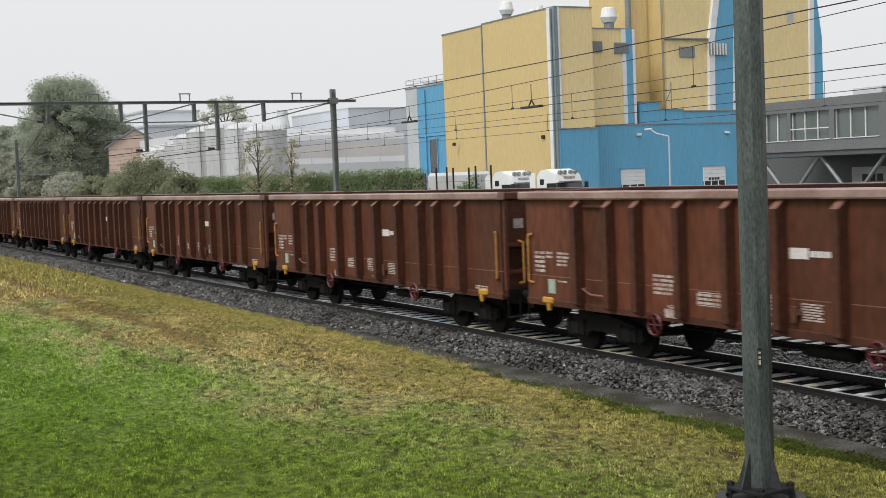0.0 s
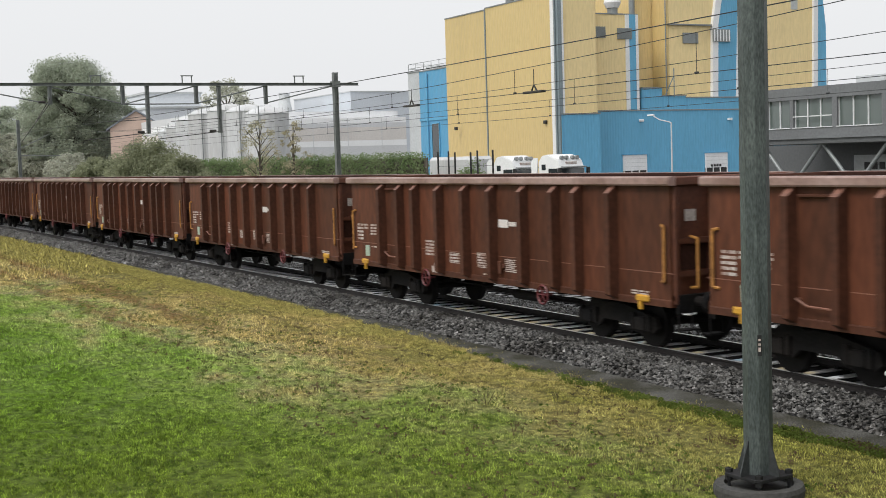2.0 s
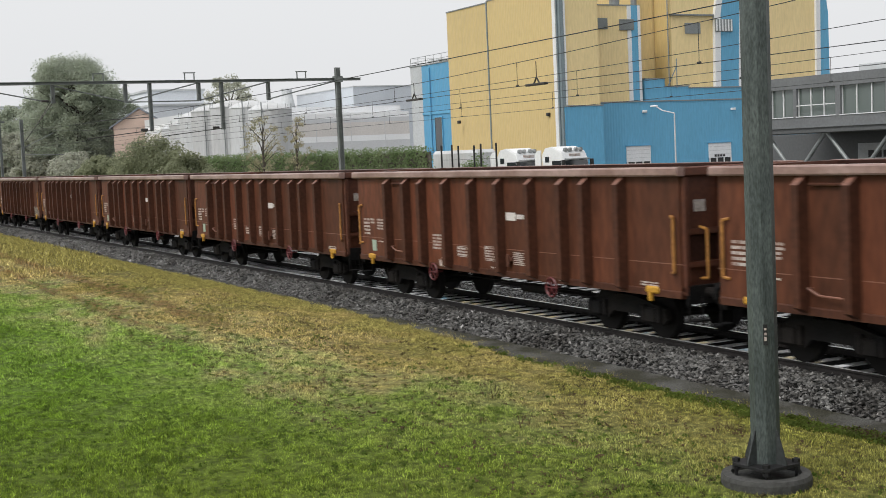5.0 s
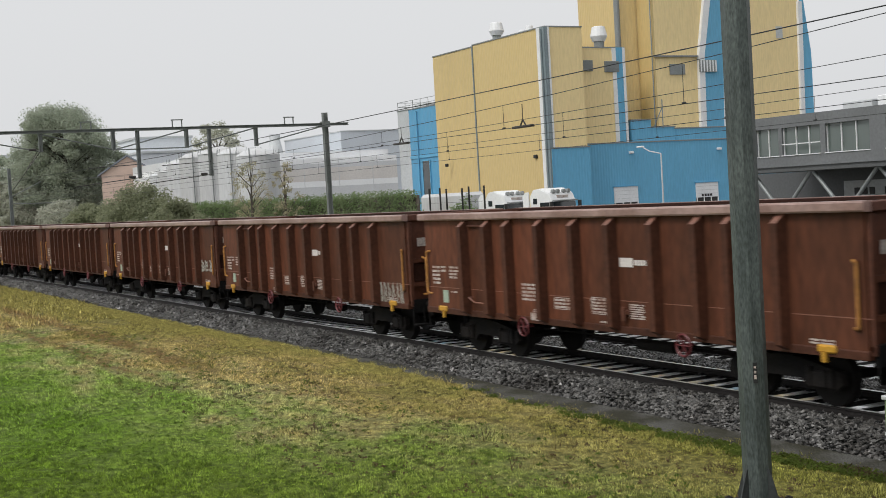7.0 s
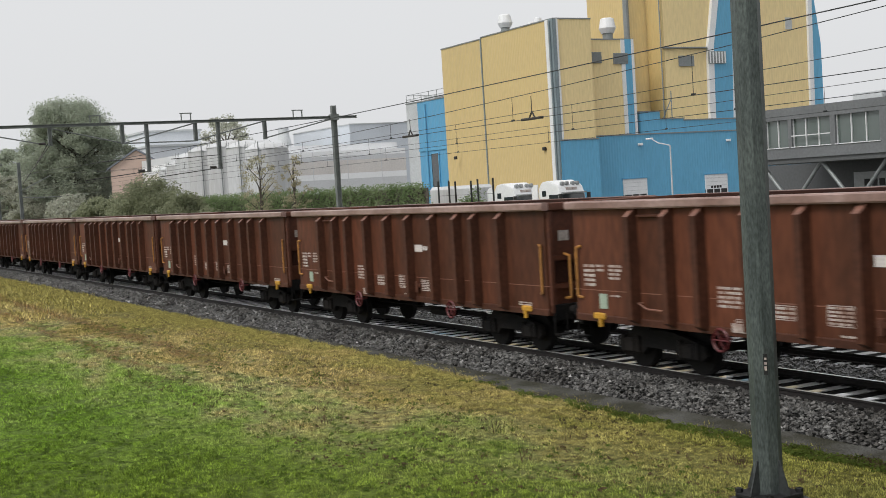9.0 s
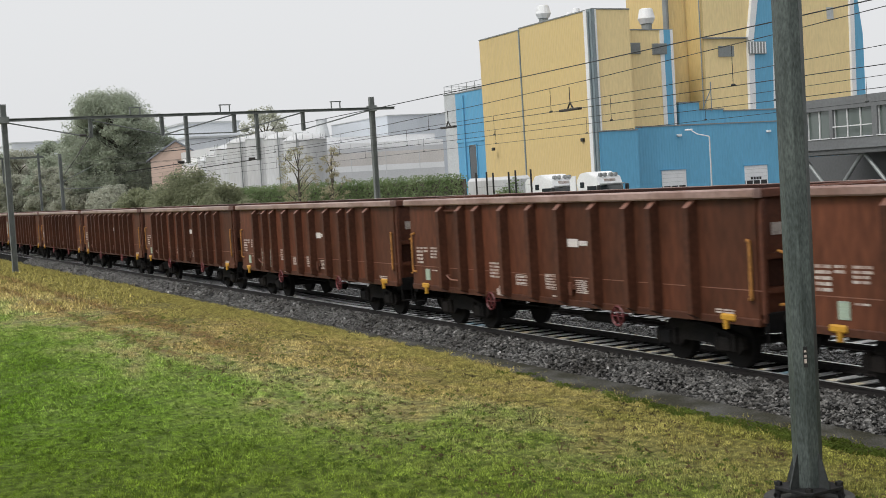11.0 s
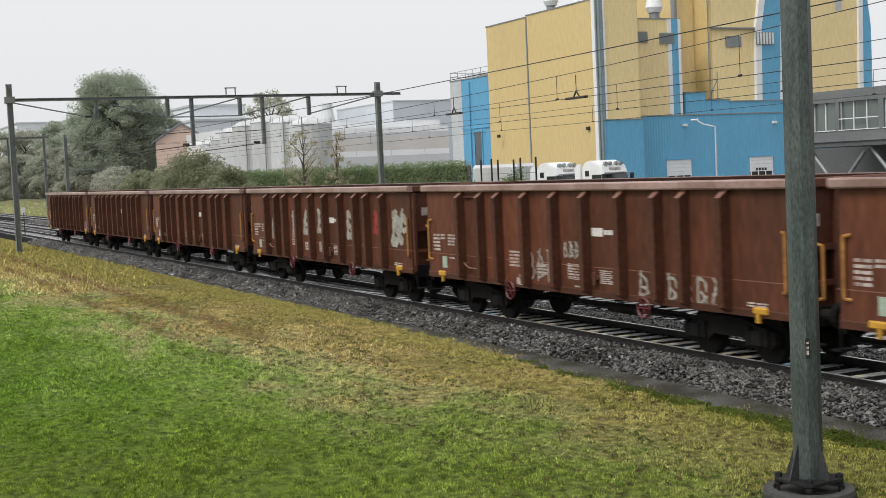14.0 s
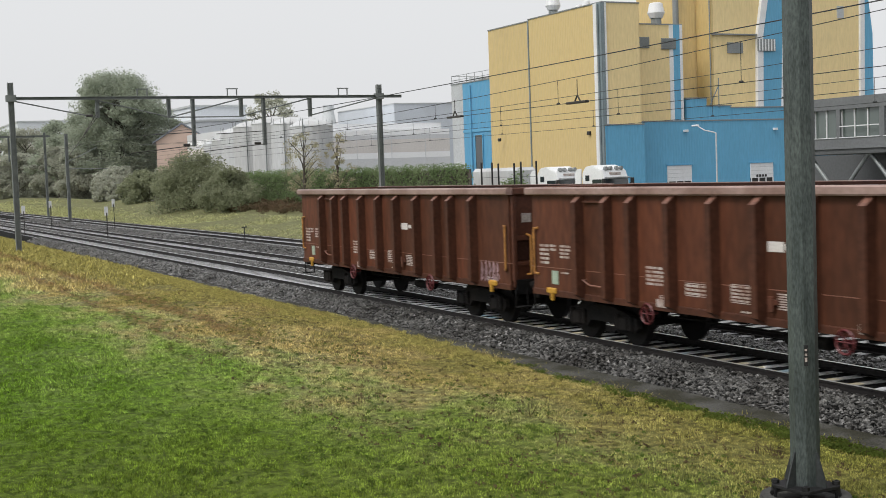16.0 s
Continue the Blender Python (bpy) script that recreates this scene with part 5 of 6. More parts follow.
def build_factory():
    f = thing("factory", "tall ochre and blue metal-clad factory beyond the railway", "factory")
    walled_block("long", -130.2, -120.2, 70.1, 92, 0, 19.5, "yel_x", "yel_y", f, "ochre ribbed cladding")
    walled_block("corner", -120.2, -106.0, 69.6, 73.94, 0, 19.55, "yel_x", "yel_y", f, "ochre ribbed cladding")
    slab("seam_trim", -120.3, -120.12, 69.5, 69.6, 0, 19.5, "pipe", f)
    slab("corner_trim", -107.4, -106.85, 69.5, 69.6, 0, 19.58, "white", f, "white corner strip")
    slab("corner_trim", -106.7, -105.97, 69.46, 69.6, 0, 19.58, "pipe", f, "blue-grey corner strip")
    slab("corner_trim", -106.0, -105.92, 69.6, 69.85, 7.7, 19.58, "pipe", f)
    slab("corner_trim", -106.0, -105.9, 69.88, 70.06, 7.7, 19.58, "white", f)
    bm = bmesh.new()
    tube(bm, (-106.4, 69.36, 0), (-106.4, 69.36, 19.4), 0.09, seg=8)
    part("downpipe", bm, "pipe", f)
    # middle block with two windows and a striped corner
    walled_block("middle", -122, -107.75, 74.9, 80.3, 7.0, 17.75, "yel_x", "yel_y", f)
    for y0, y1, z0, z1 in ((75.0, 76.25, 15.4, 16.5), (77.75, 79.5, 15.3, 16.4)):
        wd = slab("window", -107.75, -107.6, y0, y1, z0, z1, "louvre", f, "grey louvred opening")
        for k in range(6):
            z = z0 + 0.1 + (z1 - z0 - 0.2) * k / 5
            slab("slat", -107.6, -107.55, y0 + 0.08, y1 - 0.08, z - 0.02, z + 0.02, "louvre", wd)
    slab("corner_trim", -107.75, -107.65, 78.75, 79.2, 8.1, 17.75, "white", f)
    slab("corner_trim", -107.75, -107.66, 79.2, 80.0, 8.1, 17.8, "blue_y", f, "blue corner strip")
    slab("corner_trim", -107.75, -107.62, 80.02, 80.32, 8.1, 17.8, "white", f)
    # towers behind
    walled_block("tower", -117.4, -110.5, 81.6, 86.0, 7, 34, "yel_x", "yel_y", f)
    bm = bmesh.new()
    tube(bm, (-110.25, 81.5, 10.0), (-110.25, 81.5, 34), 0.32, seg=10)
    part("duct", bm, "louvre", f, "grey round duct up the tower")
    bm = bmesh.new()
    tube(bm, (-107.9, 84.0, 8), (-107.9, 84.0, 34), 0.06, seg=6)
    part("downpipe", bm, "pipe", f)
    walled_block("tower", -110.4, -107.9, 84.2, 104.6, 7, 33, "yel_x", "yel_y", f)
    slab("ledge", -107.9, -107.6, 84.2, 89.9, 16.85, 17.0, "louvre", f)
    slab("window", -107.9, -107.78, 86.2, 88.2, 15.0, 16.1, "louvre", f, "grey louvred opening")
    # blue fin between white edges, widening upwards
    bm = bmesh.new()
    prism(bm, [(90.5, 8), (92.9, 8), (93.3, 18), (95.6, 26), (92.4, 26), (90.7, 17)], "x", -107.9, -107.55)
    part("blue_fin", bm, "blue_y", f, "blue vertical fin with white edges")
    bm = bmesh.new()
    prism(bm, [(89.75, 8), (90.5, 8), (90.7, 17), (92.4, 26), (91.5, 26), (89.95, 17)], "x", -107.9, -107.5)
    part("fin_edge", bm, "white", f, "white edge strip")
    bm = bmesh.new()
    prism(bm, [(92.9, 8), (93.25, 8), (93.65, 18), (95.95, 26), (95.6, 26), (93.3, 18)], "x", -107.9, -107.5)
    part("fin_edge", bm, "white", f, "white edge strip")
    grille = slab("grille", -107.55, -107.4, 89.9, 92.2, 15.2, 16.5, "louvre", f, "grey barred grille")
    for k in range(6):
        slab("bar", -107.4, -107.34, 90.0 + 0.4 * k, 90.12 + 0.4 * k, 15.25, 16.45, "white", grille)
    slab("small_window", -107.9, -107.8, 101.2, 102.1, 18.9, 20.2, "greywall", f)
    bm = bmesh.new()
    prism(bm, [(104.0, 0), (104.6, 0), (105.0, 23), (104.4, 23)], "x", -107.9, -107.6)
    part("fin_edge", bm, "white", f, "white edge strip")
    bm = bmesh.new()
    prism(bm, [(104.62, 0), (106.2, 0), (106.1, 17.3), (105.1, 24), (105.02, 23)], "x", -108.1, -107.65)
    part("blue_fin", bm, "blue_y", f, "blue fin with a slanted top")
    # low blue hall with loading docks
    walled_block("low", -106.35, -105.85, 69.65, 74.1, 0, 7.69, "blue_x", "blue_y", f, "bright blue ribbed cladding")
    walled_block("low", -121.3, -107.3, 74.5, 112, 0, 8.0, "blue_x", "blue_y", f, "bright blue ribbed cladding")
    walled_block("box", -113, -107.5, 80.6, 83.1, 8.0, 10.3, "blue_x", "blue_y", f)
    walled_block("box", -113, -107.5, 83.1, 86.2, 8.0, 9.5, "blue_x", "blue_y", f)
    walled_block("box", -113, -107.45, 86.2, 93.6, 8.0, 9.3, "blue_x", "blue_y", f)
    for y0, y1, z0, z1 in ((77.8, 80.8, 1.95, 3.55), (88.4, 91.4, 1.95, 3.5)):
        dk = slab("dock_door", -107.3, -107.2, y0, y1, z0, z1, "white", f, "white loading dock door")
        for k in range(1, 4):
            slab("panel_joint", -107.2, -107.19, y0 + 0.05, y1 - 0.05, z0 + (z1 - z0) * k / 4 - 0.015, z0 + (z1 - z0) * k / 4 + 0.015, "greywall", dk)
        # black slab set on the wall where the opening lies in shade
        slab("dock_gap_slab", -107.3, -107.26, y0, y1, 1.1, 1.95, "black", dk, "black slab for the shaded gap under the door")
        for q in (0.04, 1.0, 1.95, 2.9):
            slab("dock_post", -107.26, -107.18, y0 + q, y0 + q + 0.1, 1.1, 1.95, "white", dk)
        slab("dock_bumper", -107.3, -107.0, y0 - 0.1, y1 + 0.1, 0.7, 1.1, "black", dk)
        slab("door_head", -107.3, -107.12, y0 - 0.1, y1 + 0.1, z1 + 0.003, z1 + 0.1, "blue_x", dk)
    for k in range(4):
        part_box("sign_bar", (-107.19, -107.18, 89.1 + 0.38 * k, 89.38 + 0.38 * k, 2.05, 2.3), "black", f)
    bm = bmesh.new()
    tube(bm, (-107.9, 82.9, 8), (-107.4, 84.6, 11.6), 0.05, seg=6)
    tube(bm, (-107.4, 84.6, 9.4), (-107.4, 84.6, 12.4), 0.05, seg=6)
    part("roof_pipe", bm, "pipe", f)
    for y in (79.9, 91.5):
        part_box("wall_lamp", (-107.3, -107.0, y, y + 0.5, 6.9, 7.15), "white", f, bevel=0.03)
    for x in (-127.4, -108.9):
        part_box("flood_lamp", (x, x + 0.5, 69.35, 69.6, 6.9, 7.25), "black", f, bevel=0.05)
    # narrow blue and grey annex at the far corner
    walled_block("annex", -138.8, -130.3, 71.0, 88, 0, 14.2, "blue_x", "blue_y", f, "blue ribbed cladding")
    walled_block("annex", -142.0, -138.8, 71.1, 88, 0, 14.25, "greywall", "greywall", f)
    slab("band", -138.8, -130.3, 70.9, 71.0, 8.3, 8.6, "blue_y", f)
    bm = bmesh.new()
    tube(bm, (-136.6, 70.85, 0), (-136.6, 70.85, 13.9), 0.09, seg=7)
    part("downpipe", bm, "blue_y", f)
    dw = slab("window", -135.7, -133.9, 70.9, 71.0, 3.9, 7.9, "glass", f, "tall dark window")
    for q in ((-135.8, -135.68, 3.9, 7.9), (-133.92, -133.8, 3.9, 7.9), (-135.8, -133.8, 7.9, 8.0)):
        slab("window_frame", q[0], q[1], 70.86, 71.0, q[2], q[3], "blue_y", dw)
    bm = bmesh.new()
    for x in (-142, -140, -138, -136, -134, -132, -130.4):
        tube(bm, (x, 71.2, 14.2), (x, 71.2, 15.35), 0.035, seg=5)
    for z in (14.8, 15.33):
        tube(bm, (-142, 71.2, z), (-130.4, 71.2, z), 0.03, seg=5)
        tube(bm, (-142, 71.2, z), (-142, 80, z), 0.03, seg=5)
    part("roof_railing", bm, "louvre", f, "thin grey roof railing")
    part_box("roof_unit", (-140, -137.2, 72.5, 75, 14.1, 15.0), "greywall", f, bevel=0.1)
    vent(-121.6, 73.6, 20.3, 0.8, 1.9)
    vent(-117.0, 74.0, 19.8, 0.4, 1.0, "small grey roof ventilator")
    vent(-115.9, 74.2, 19.8, 0.45, 1.3, "small grey roof ventilator")
    vent(-108.8, 78.0, 17.9, 0.85, 2.1)


def build_office():
    o = thing("office_wing", "dark grey office wing raised on slanted steel struts", "building")
    x0, x1, y0 = -63.4, -20, 56.0
    # storey wall built round its openings
    holes = [(-63.2, -62.1), (-61.9, -59.9), (-59.6, -56.4), (-56.0, -52.6), (-51.4, -49.4), (-48.5, -45.5), (-44, -41)]
    part_box("parapet", (x0, x1, y0, y0 + 0.4, 6.68, 7.4), "slate", o, "dark grey wall panel")
    part_box("spandrel", (x0, x1, y0, y0 + 0.4, 4.3, 5.0), "slate", o, "dark grey wall panel")
    last = x0
    for a, b in holes + [(x1, x1)]:
        part_box("pier", (last, a, y0, y0 + 0.4, 5.0, 6.68), "slate", o)
        last = b
    for i, (a, b) in enumerate(holes):
        wn_ = part_box("window", (a, b, y0 + 0.22, y0 + 0.26, 5.0, 6.68), "glass_g", o, "window with thin white frames")
        n = 3 if b - a > 2 else 2
        for k in range(n + 1):
            x = a + (b - a) * k / n
            part_box("mullion", (x - 0.035, x + 0.035, y0 + 0.14, y0 + 0.215, 5.0, 6.68), "frame_w", wn_)
        part_box("sill", (a - 0.05, b + 0.05, y0 - 0.05, y0 + 0.2, 4.95, 4.998), "frame_w", wn_)
    part_box("balustrade", (-59.6, -56.4, y0 - 0.04, y0 - 0.004, 5.62, 5.68), "frame_w", o)
    part_box("roof", (x0, x1, y0 + 0.4, 70, 7.1, 7.3), "slate", o)
    part_box("back_wall", (-63.4, x1, 69.6, 70, 0, 7.0), "shade", o)
    part_box("floor_slab", (x0, x1, y0 + 0.4, 69.6, 3.95, 4.3), "shade", o)
    part_box("soffit_edge", (x0, x1, y0 + 0.1, y0 + 0.4, 4.0, 4.298), "shade", o)
    part_box("ground_wall", (-71.5, x1, 62, 62.4, 0, 3.95), "shade", o, "ground storey wall with shade in its grey")
    part_box("grey_panel", (-60.5, -52, 61.93, 62.0, 1.4, 3.2), "greywall", o, "pale grey sign panel")
    bm = bmesh.new()
    for k in range(9):
        x = -59.6 + 0.62 * k
        if k != 3:
            part_box("sign_bar", (x, x + 0.45, 61.9, 61.928, 2.3, 2.75), "black", o)
    bm.free()
    for k in range(0, 7):
        top, foot = -57.8 + 5.2 * k, -60.4 + 5.2 * k
        for x in (top, top - 5.2):
            bm = bmesh.new()
            tube(bm, (x, 56.6, 4.05), (foot + (0.15 if x > foot else -0.15), 56.6, 1.5), 0.12, seg=10)
            part("strut", bm, "louvre", o, "slanted grey steel strut")
        part_box("strut_pier", (foot - 0.4, foot + 0.4, 56.3, 56.9, 0, 1.5), "shade", o)
    part_box("roof_unit", (-56.5, -54.2, 58, 61, 7.3, 7.95), "greywall", o, bevel=0.05)
    part_box("roof_unit", (-53.8, -46, 58, 62, 7.3, 8.1), "white", o, bevel=0.05)


def build_halls():
    hl = thing("banded_hall", "long low factory hall with white, grey and beige bands", "factory hall")
    x = -190
    for z0, z1, m in ((0, 6.2, "band_g"), (6.2, 7.1, "band_w"), (7.1, 9.2, "band_b"), (9.2, 9.9, "band_g"), (9.9, 10.75, "band_w")):
        part_box("wall_band", (-232, x, 62, 94.5, z0, z1), m, hl)
    part_box("roof", (-232, x - 3, 62, 94.5, 10.75, 11.9), "band_g", hl)
    for y in (66, 72, 78, 84, 90):
        part_box("joint", (x, x + 0.05, y, y + 0.08, 0, 10.7), "band_g", hl)
    b = thing("blue_grey_block", "plain blue-grey upper block behind the hall", "building")
    part_box("wall", (-245, -217, 96.8, 122, 0, 16.4), "bluegrey", b)
    part_box("roof_edge", (-245.1, -216.9, 96.7, 122.1, 16.4, 16.6), "greywall", b)
    c = thing("chimney_stack", "squat pale concrete stack with a flared top", "chimney", pose(-225, 87, 0))
    bm = bmesh.new()
    lathe(bm, [(1.6, 0), (1.5, 13), (1.0, 15.5), (1.0, 16.6), (1.1, 16.7)], 18)
    part("shaft", bm, "greywall", c)
    # upright silver silos
    for i, (sx, sy, r, hgt) in enumerate(((-196, 61.5, 3.6, 11.9), (-188, 61.0, 3.6, 12.4), (-181, 61.5, 3.4, 12.6), (-174.5, 62, 3.2, 12.2), (-168.5, 62.5, 3.0, 11.6), (-205, 62.5, 3.6, 11.0), (-211.5, 62.5, 3.2, 10.6))):
        s = thing("silo", "pale grey upright storage silo with a domed roof", "silo", pose(sx, sy, 0), group="silos")
        bm = bmesh.new()
        lathe(bm, [(r, 0), (r, hgt - 1.0)], 22)
        part("shell", bm, "whitedull", s)
        bm = bmesh.new()
        lathe(bm, [(r * 1.03, hgt - 1.0), (r * 1.0, hgt - 0.85), (r * 0.7, hgt - 0.3), (r * 0.25, hgt), (0.3, hgt + 0.1)], 22)
        part("dome", bm, "whitedull", s)
        bm = bmesh.new()
        tube(bm, (r * 0.8, -r * 0.7, 0), (r * 0.8, -r * 0.7, hgt), 0.09, seg=6)
        part("pipe", bm, "louvre", s)
        bm = bmesh.new()
        for k in range(14):
            a = k * math.tau / 14
            tube(bm, (r * math.cos(a), r * math.sin(a), hgt - 1.0), (r * math.cos(a), r * math.sin(a), hgt - 0.2), 0.03, seg=4)
        part("railing_posts", bm, "louvre", s)["kind"] = "stuff"
    # gabled brick house
    g = thing("brick_house", "salmon brick gable house with a grey roof, brick paled for haze", "house", pose(-233, 61.4, 0.4, 0, 0, 72))
    bm = bmesh.new()
    prism(bm, [(-4.7, -0.6), (4.7, -0.6), (4.7, 10.6), (0, 13.6), (-4.7, 10.6)], "y", -0.2, 14)
    part("house_wall", bm, "brick", g)
    for s in (-1, 1):
        bm = bmesh.new()
        prism(bm, [(0, 13.65), (s * 5.4, 10.2), (s * 5.4, 10.5), (0, 14.0)], "y", -0.6, 14.4)
        part("roof_slope", bm, "roof", g)
    for name, lab, q, m in (("distant_block", "blue-grey block far off, paled for mist", (-330, -310, 84, 98, 0, 21.5), "pale_far"), ("distant_block", "low grey hall far off, paled for mist", (-330, -300, 82, 110, 0, 17.5), "pale_far"),
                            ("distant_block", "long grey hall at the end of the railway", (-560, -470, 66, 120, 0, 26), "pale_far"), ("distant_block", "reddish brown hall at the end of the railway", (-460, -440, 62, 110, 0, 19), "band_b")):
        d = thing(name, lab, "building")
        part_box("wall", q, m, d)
        part_box("roof_edge", (q[0] - 0.3, q[1] + 0.3, q[2] - 0.3, q[3] + 0.3, q[5], q[5] + 0.5), "greywall", d)


def build_cabinet():
    """Trackside switch cabinet on a dark plinth at the gravel's edge."""
    c = thing("trackside_cabinet", "pale green metal trackside cabinet on a dark plinth", "cabinet", pose(-12.23, 13.08, -0.42))
    part_box("plinth", (0.02, 0.78, 0.02, 0.4, 0, 0.34), "bolt", c, "dark weathered plinth")
    body = part_box("body", (0, 0.8, 0, 0.42, 0.34, 1.18), "cabinet_green", c, bevel=0.012)
    part_box("lid", (-0.03, 0.83, -0.03, 0.45, 1.18, 1.24), "greywall", c, "pale grey overhanging lid", bevel=0.012)
    part_box("door", (0.03, 0.77, -0.012, -0.002, 0.37, 1.15), "cabinet_green", body, bevel=0.004)
    bm = bmesh.new()
    tube(bm, (0.07, -0.06, 0.74), (0.07, 0.0, 0.74), 0.025, seg=10)
    part("knob", bm, "greywall", body, "bright metal knob")
    bm = bmesh.new()
    tube(bm, (0.15, -0.02, 0.86), (0.15, 0.0, 0.86), 0.016, seg=10)
    part("lock", bm, "bolt", body, "dark round lock")


# ---- yard: lorries, fence, lamp ----
def build_lorry(at, label):
    t = thing("lorry", label, "lorry", at, group="parked lorries")
    # local: front faces -y
    bm = bmesh.new()
    prism(bm, [(-0.05, 0.9), (0.05, 0.55), (2.3, 0.55), (2.3, 3.3), (2.0, 3.75), (1.3, 3.85), (0.35, 3.45), (0.12, 2.9), (0.0, 1.9)], "x", -1.22, 1.22)
    bmesh.ops.bevel(bm, geom=bm.edges[:], offset=0.06, segments=2, affect="EDGES")
    part("cab", bm, "white", t, "white cab with a raised roof")
    bm = bmesh.new()
    prism(bm, [(0.0, 2.02), (0.1, 2.85), (0.07, 2.86), (-0.03, 2.02)], "x", -1.1, 1.1)
    part("windscreen", bm, "glass", t, "dark windscreen")
    bm = bmesh.new()
    prism(bm, [(-0.2, 2.9), (0.13, 2.95), (0.13, 3.0), (-0.22, 2.95)], "x", -1.1, 1.1)
    part("sun_visor", bm, "louvre", t, "grey sun visor")
    for s in (-1, 1):
        bm = bmesh.new()
        prism(bm, [(2.42, 0.9), (3.0, 0.9), (3.0, 3.35), (2.75, 3.62), (2.42, 3.62)], "x", s * 1.16 - 0.05, s * 1.16 + 0.05)
        part("side_fairing", bm, "white", t, "white air deflector behind the cab")
        part_box("fairing_window", (s * 1.222 - 0.01, s * 1.222 + 0.01, 1.55, 1.95, 2.75, 3.15), "glass", t)
    part_box("roof_sign", (-0.55, 0.55, 0.2, 0.32, 3.12, 3.32), "mark", t, bevel=0.02)
    for x in (-0.75, -0.3, 0.3, 0.75):
        bm = bmesh.new()
        tube(bm, (x, 0.3, 3.6), (x, 0.5, 3.6), 0.145, seg=12)
        lamp = part("roof_lamp", bm, "louvre", t, "round chrome roof lamp")
        bm = bmesh.new()
        tube(bm, (x, 0.285, 3.6), (x, 0.299, 3.6), 0.1, seg=12)
        part("lamp_glass", bm, "lens", lamp)
    bm = bmesh.new()
    tube(bm, (-0.95, 0.5, 3.5), (0.95, 0.5, 3.5), 0.03, seg=6)
    part("lamp_bar", bm, "louvre", t)
    for s in (-1, 1):
        bm = bmesh.new()
        box(bm, s * 1.235 - 0.012, s * 1.235 + 0.012, 0.35, 1.25, 2.05, 2.85)
        part("side_window", bm, "glass", t)
        bm = bmesh.new()
        box(bm, s * 1.42 - 0.12, s * 1.42 + 0.12, -0.15, 0.05, 2.2, 2.9, bevel=0.03)
        box(bm, s * 1.28 - 0.08, s * 1.28 + 0.08, -0.08, -0.03, 2.5, 2.56)
        part("mirror", bm, "black", t)
        part_box("headlight", (s * 0.85 - 0.22, s * 0.85 + 0.22, -0.09, -0.02, 0.85, 1.1), "lens", t)
        for y in (1.2, 4.4):
            bm = bmesh.new()
            tube(bm, (s * 0.9, y, 0.5), (s * 1.2, y, 0.5), 0.5, seg=18)
            wheel = part("wheel", bm, "tyre", t)
            bm = bmesh.new()
            tube(bm, (s * 1.2, y, 0.5), (s * 1.21, y, 0.5), 0.27, seg=12)
            part("rim", bm, "louvre", wheel)
    part_box("chassis", (-0.45, 0.45, 2.3, 6.0, 0.6, 0.9), "under", t)
    part_box("grille", (-0.8, 0.8, -0.09, -0.045, 1.2, 1.85), "black", t)
    part_box("door_logo", (1.236, 1.242, 0.5, 1.1, 1.5, 1.75), "yellow", t)
    return t


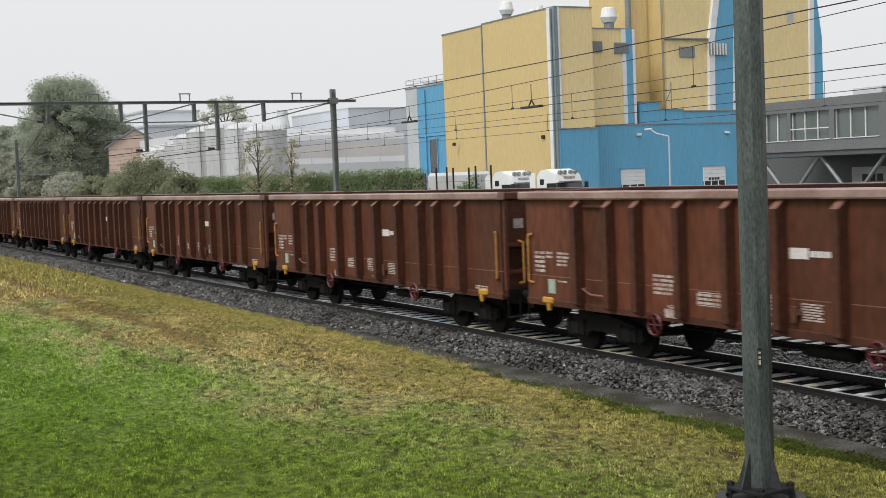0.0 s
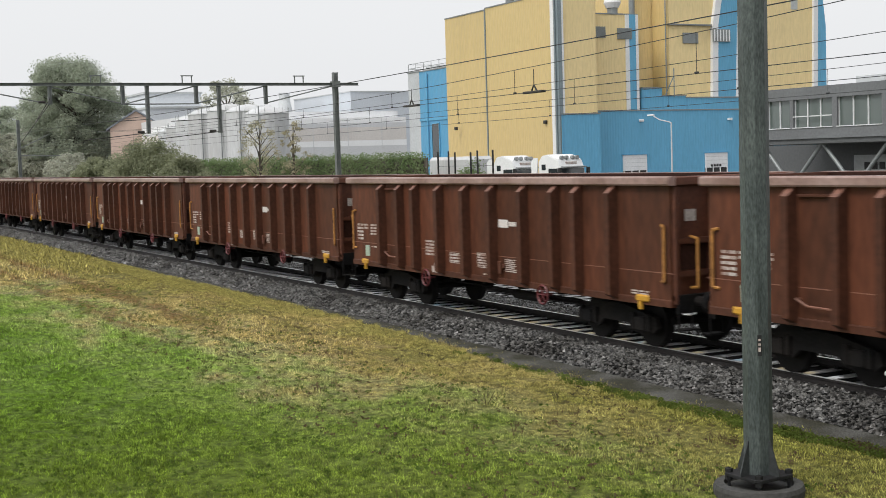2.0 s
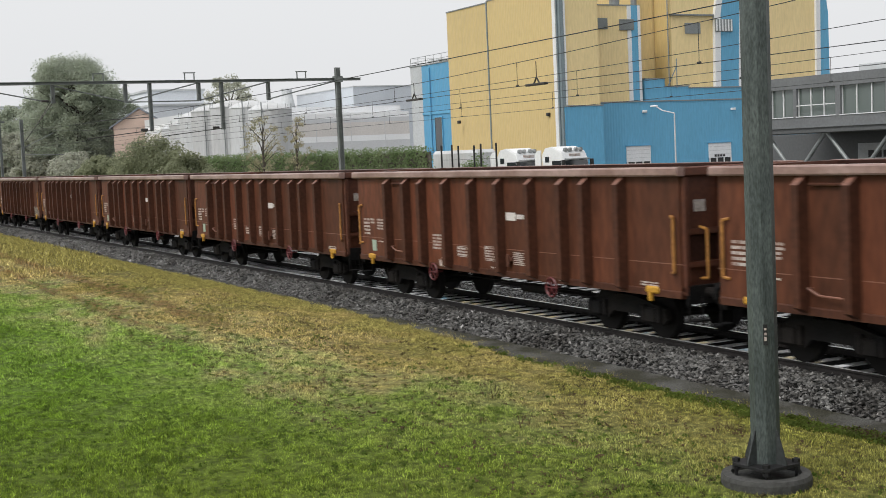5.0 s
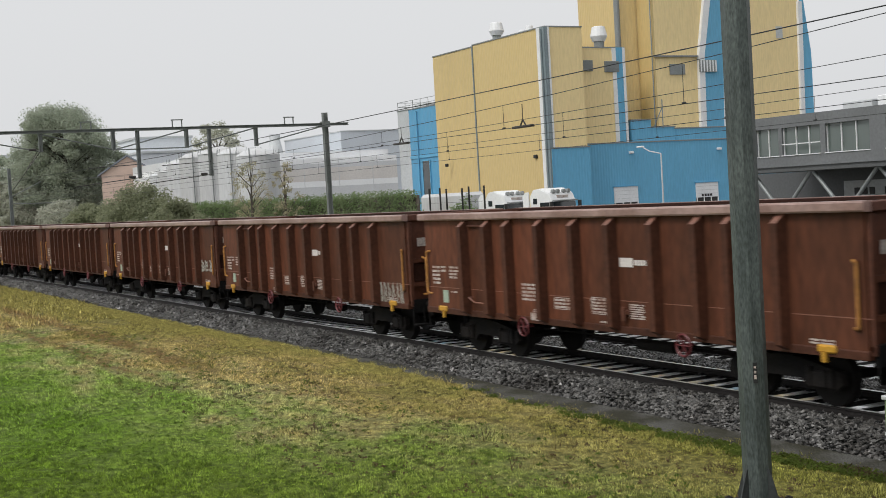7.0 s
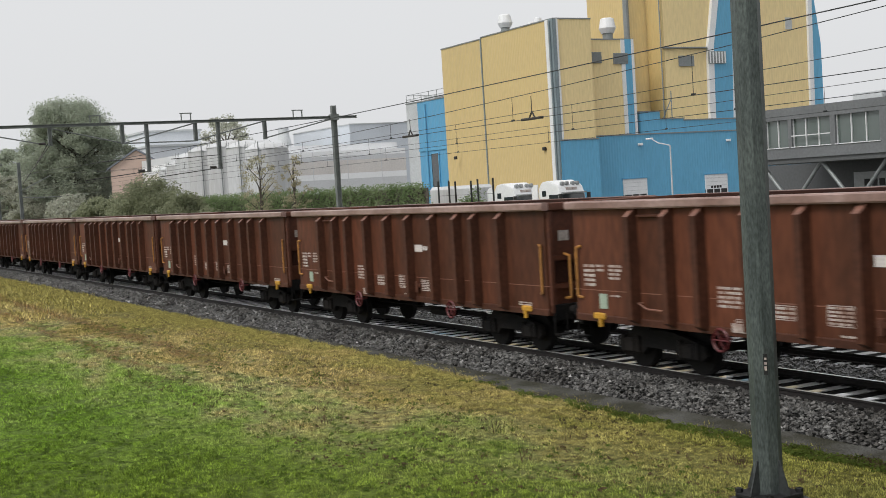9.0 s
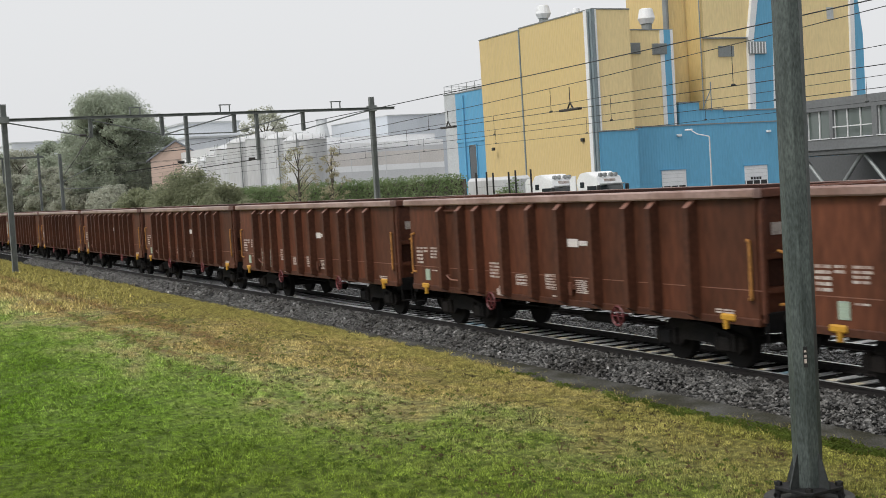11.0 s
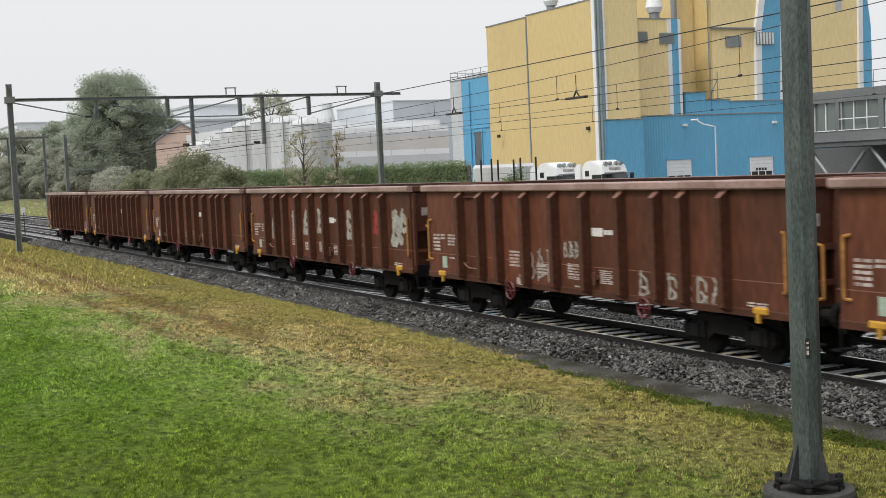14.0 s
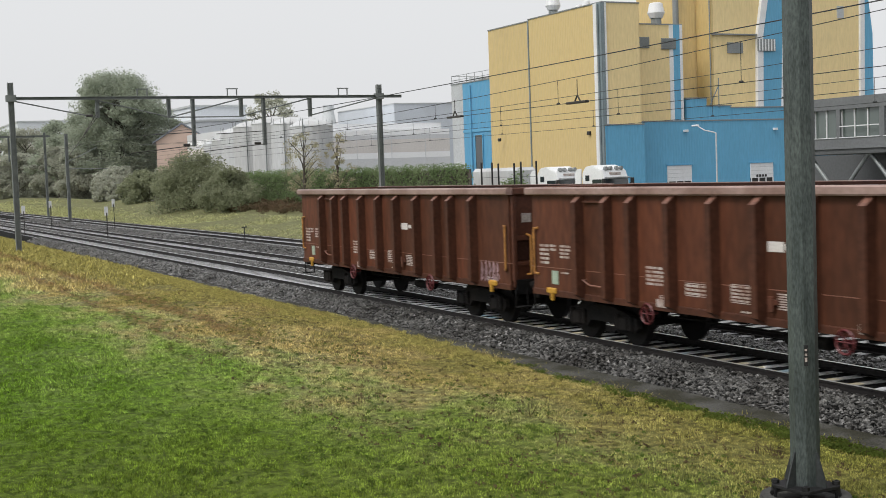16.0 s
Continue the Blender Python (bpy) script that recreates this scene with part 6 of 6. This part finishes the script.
def build_yard():
    build_lorry(pose(-79.6, 49.3, 0, 0, 0, 104), "white lorry cab with round roof lamps parked at the factory")
    build_lorry(pose(-75.6, 50.6, 0, 0, 0, 102), "white lorry cab with a dark visor parked at the factory")
    c = thing("white_container", "white tank container behind the hedge", "container", pose(-90.6, 48.6, 0))
    part_box("shell", (-3.3, 3.3, 0, 2.4, 0.9, 3.9), "whitedull", c, bevel=0.25)
    part_box("frame", (-3.4, 3.4, -0.05, 2.45, 0.0, 0.88), "greywall", c)
    fe = thing("yard_fence", "dark steel posts of a yard fence", "fence")
    for x in (-87.3, -85.6, -84.6, -82.2, -81.2, -79.0):
        part_box("post", (x - 0.05, x + 0.05, 46.0, 46.1, 0.4, 4.25 + 0.1 * math.sin(x)), "black", fe)
    bm = bmesh.new()
    for z in (1.2, 2.2, 3.2):
        tube(bm, (-87.3, 46.05, z), (-79, 46.05, z), 0.015, seg=4)
    part("fence_wire", bm, "black", fe)
    bush(pose(-83.3, 46.6, 0.6), 2.4, 0.8, 3.2, "leaf_hedge", 16, 120, 0.09, "scraggy green climber at the yard fence")
    l = thing("yard_lamp", "pale blue-grey lamp post with a curved arm", "lamp post", pose(-86.8, 68.0, 0))
    bm = bmesh.new()
    tube(bm, (0, 0, 0), (0, 0, 6.2), 0.08, 0.06, 8)
    part("post", bm, "greywall", l)
    bm = bmesh.new()
    pts = [(0, 0, 6.2), (-0.6, 0, 6.32), (-1.6, 0, 6.5), (-2.4, 0, 6.85)]
    for a, b in zip(pts, pts[1:]):
        tube(bm, a, b, 0.05, seg=7)
    part("arm", bm, "greywall", l)
    bm = bmesh.new()
    box(bm, -3.2, -2.35, -0.12, 0.12, 6.86, 7.0, bevel=0.04)
    part("lamp_head", bm, "white", l)
    v = thing("parked_car", "small dark car at the loading dock", "car", pose(-98, 84.5, 0, 0, 0, 15))
    bm = bmesh.new()
    prism(bm, [(-2.1, 0.3), (2.1, 0.3), (2.15, 0.75), (1.3, 0.9), (0.7, 1.42), (-1.1, 1.45), (-1.9, 0.95), (-2.15, 0.8)], "y", -0.85, 0.85)
    bmesh.ops.bevel(bm, geom=bm.edges[:], offset=0.06, segments=1, affect="EDGES")
    part("body", bm, "black", v)
    for x in (-1.3, 1.3):
        for s in (-1, 1):
            bm = bmesh.new()
            tube(bm, (x, s * 0.7, 0.31), (x, s * 0.88, 0.31), 0.31, seg=14)
            part("wheel", bm, "tyre", v)
    for s in (-1, 1):
        part_box("side_window", (-0.9, 0.6, s * 0.86 - 0.01, s * 0.86 + 0.01, 0.95, 1.35), "glass", v)


build_ground()
for i_, (yc_, z_) in enumerate(TRACKS):
    build_track(i_, yc_, z_)
build_pole()
build_gantry()
build_far_gantry()
build_far_mast()
build_wires()
build_factory()
build_office()
build_halls()
build_cabinet()
build_yard()
build_plants()
train = build_train()
build_stones()
build_grass()


def motions():
    for i, w in enumerate(train):
        walk(w, [(t, pose(x - WAGON / 2 + PITCH * i, TRACKS[0][0], 0)) for t, x in TRAIN])


motions()
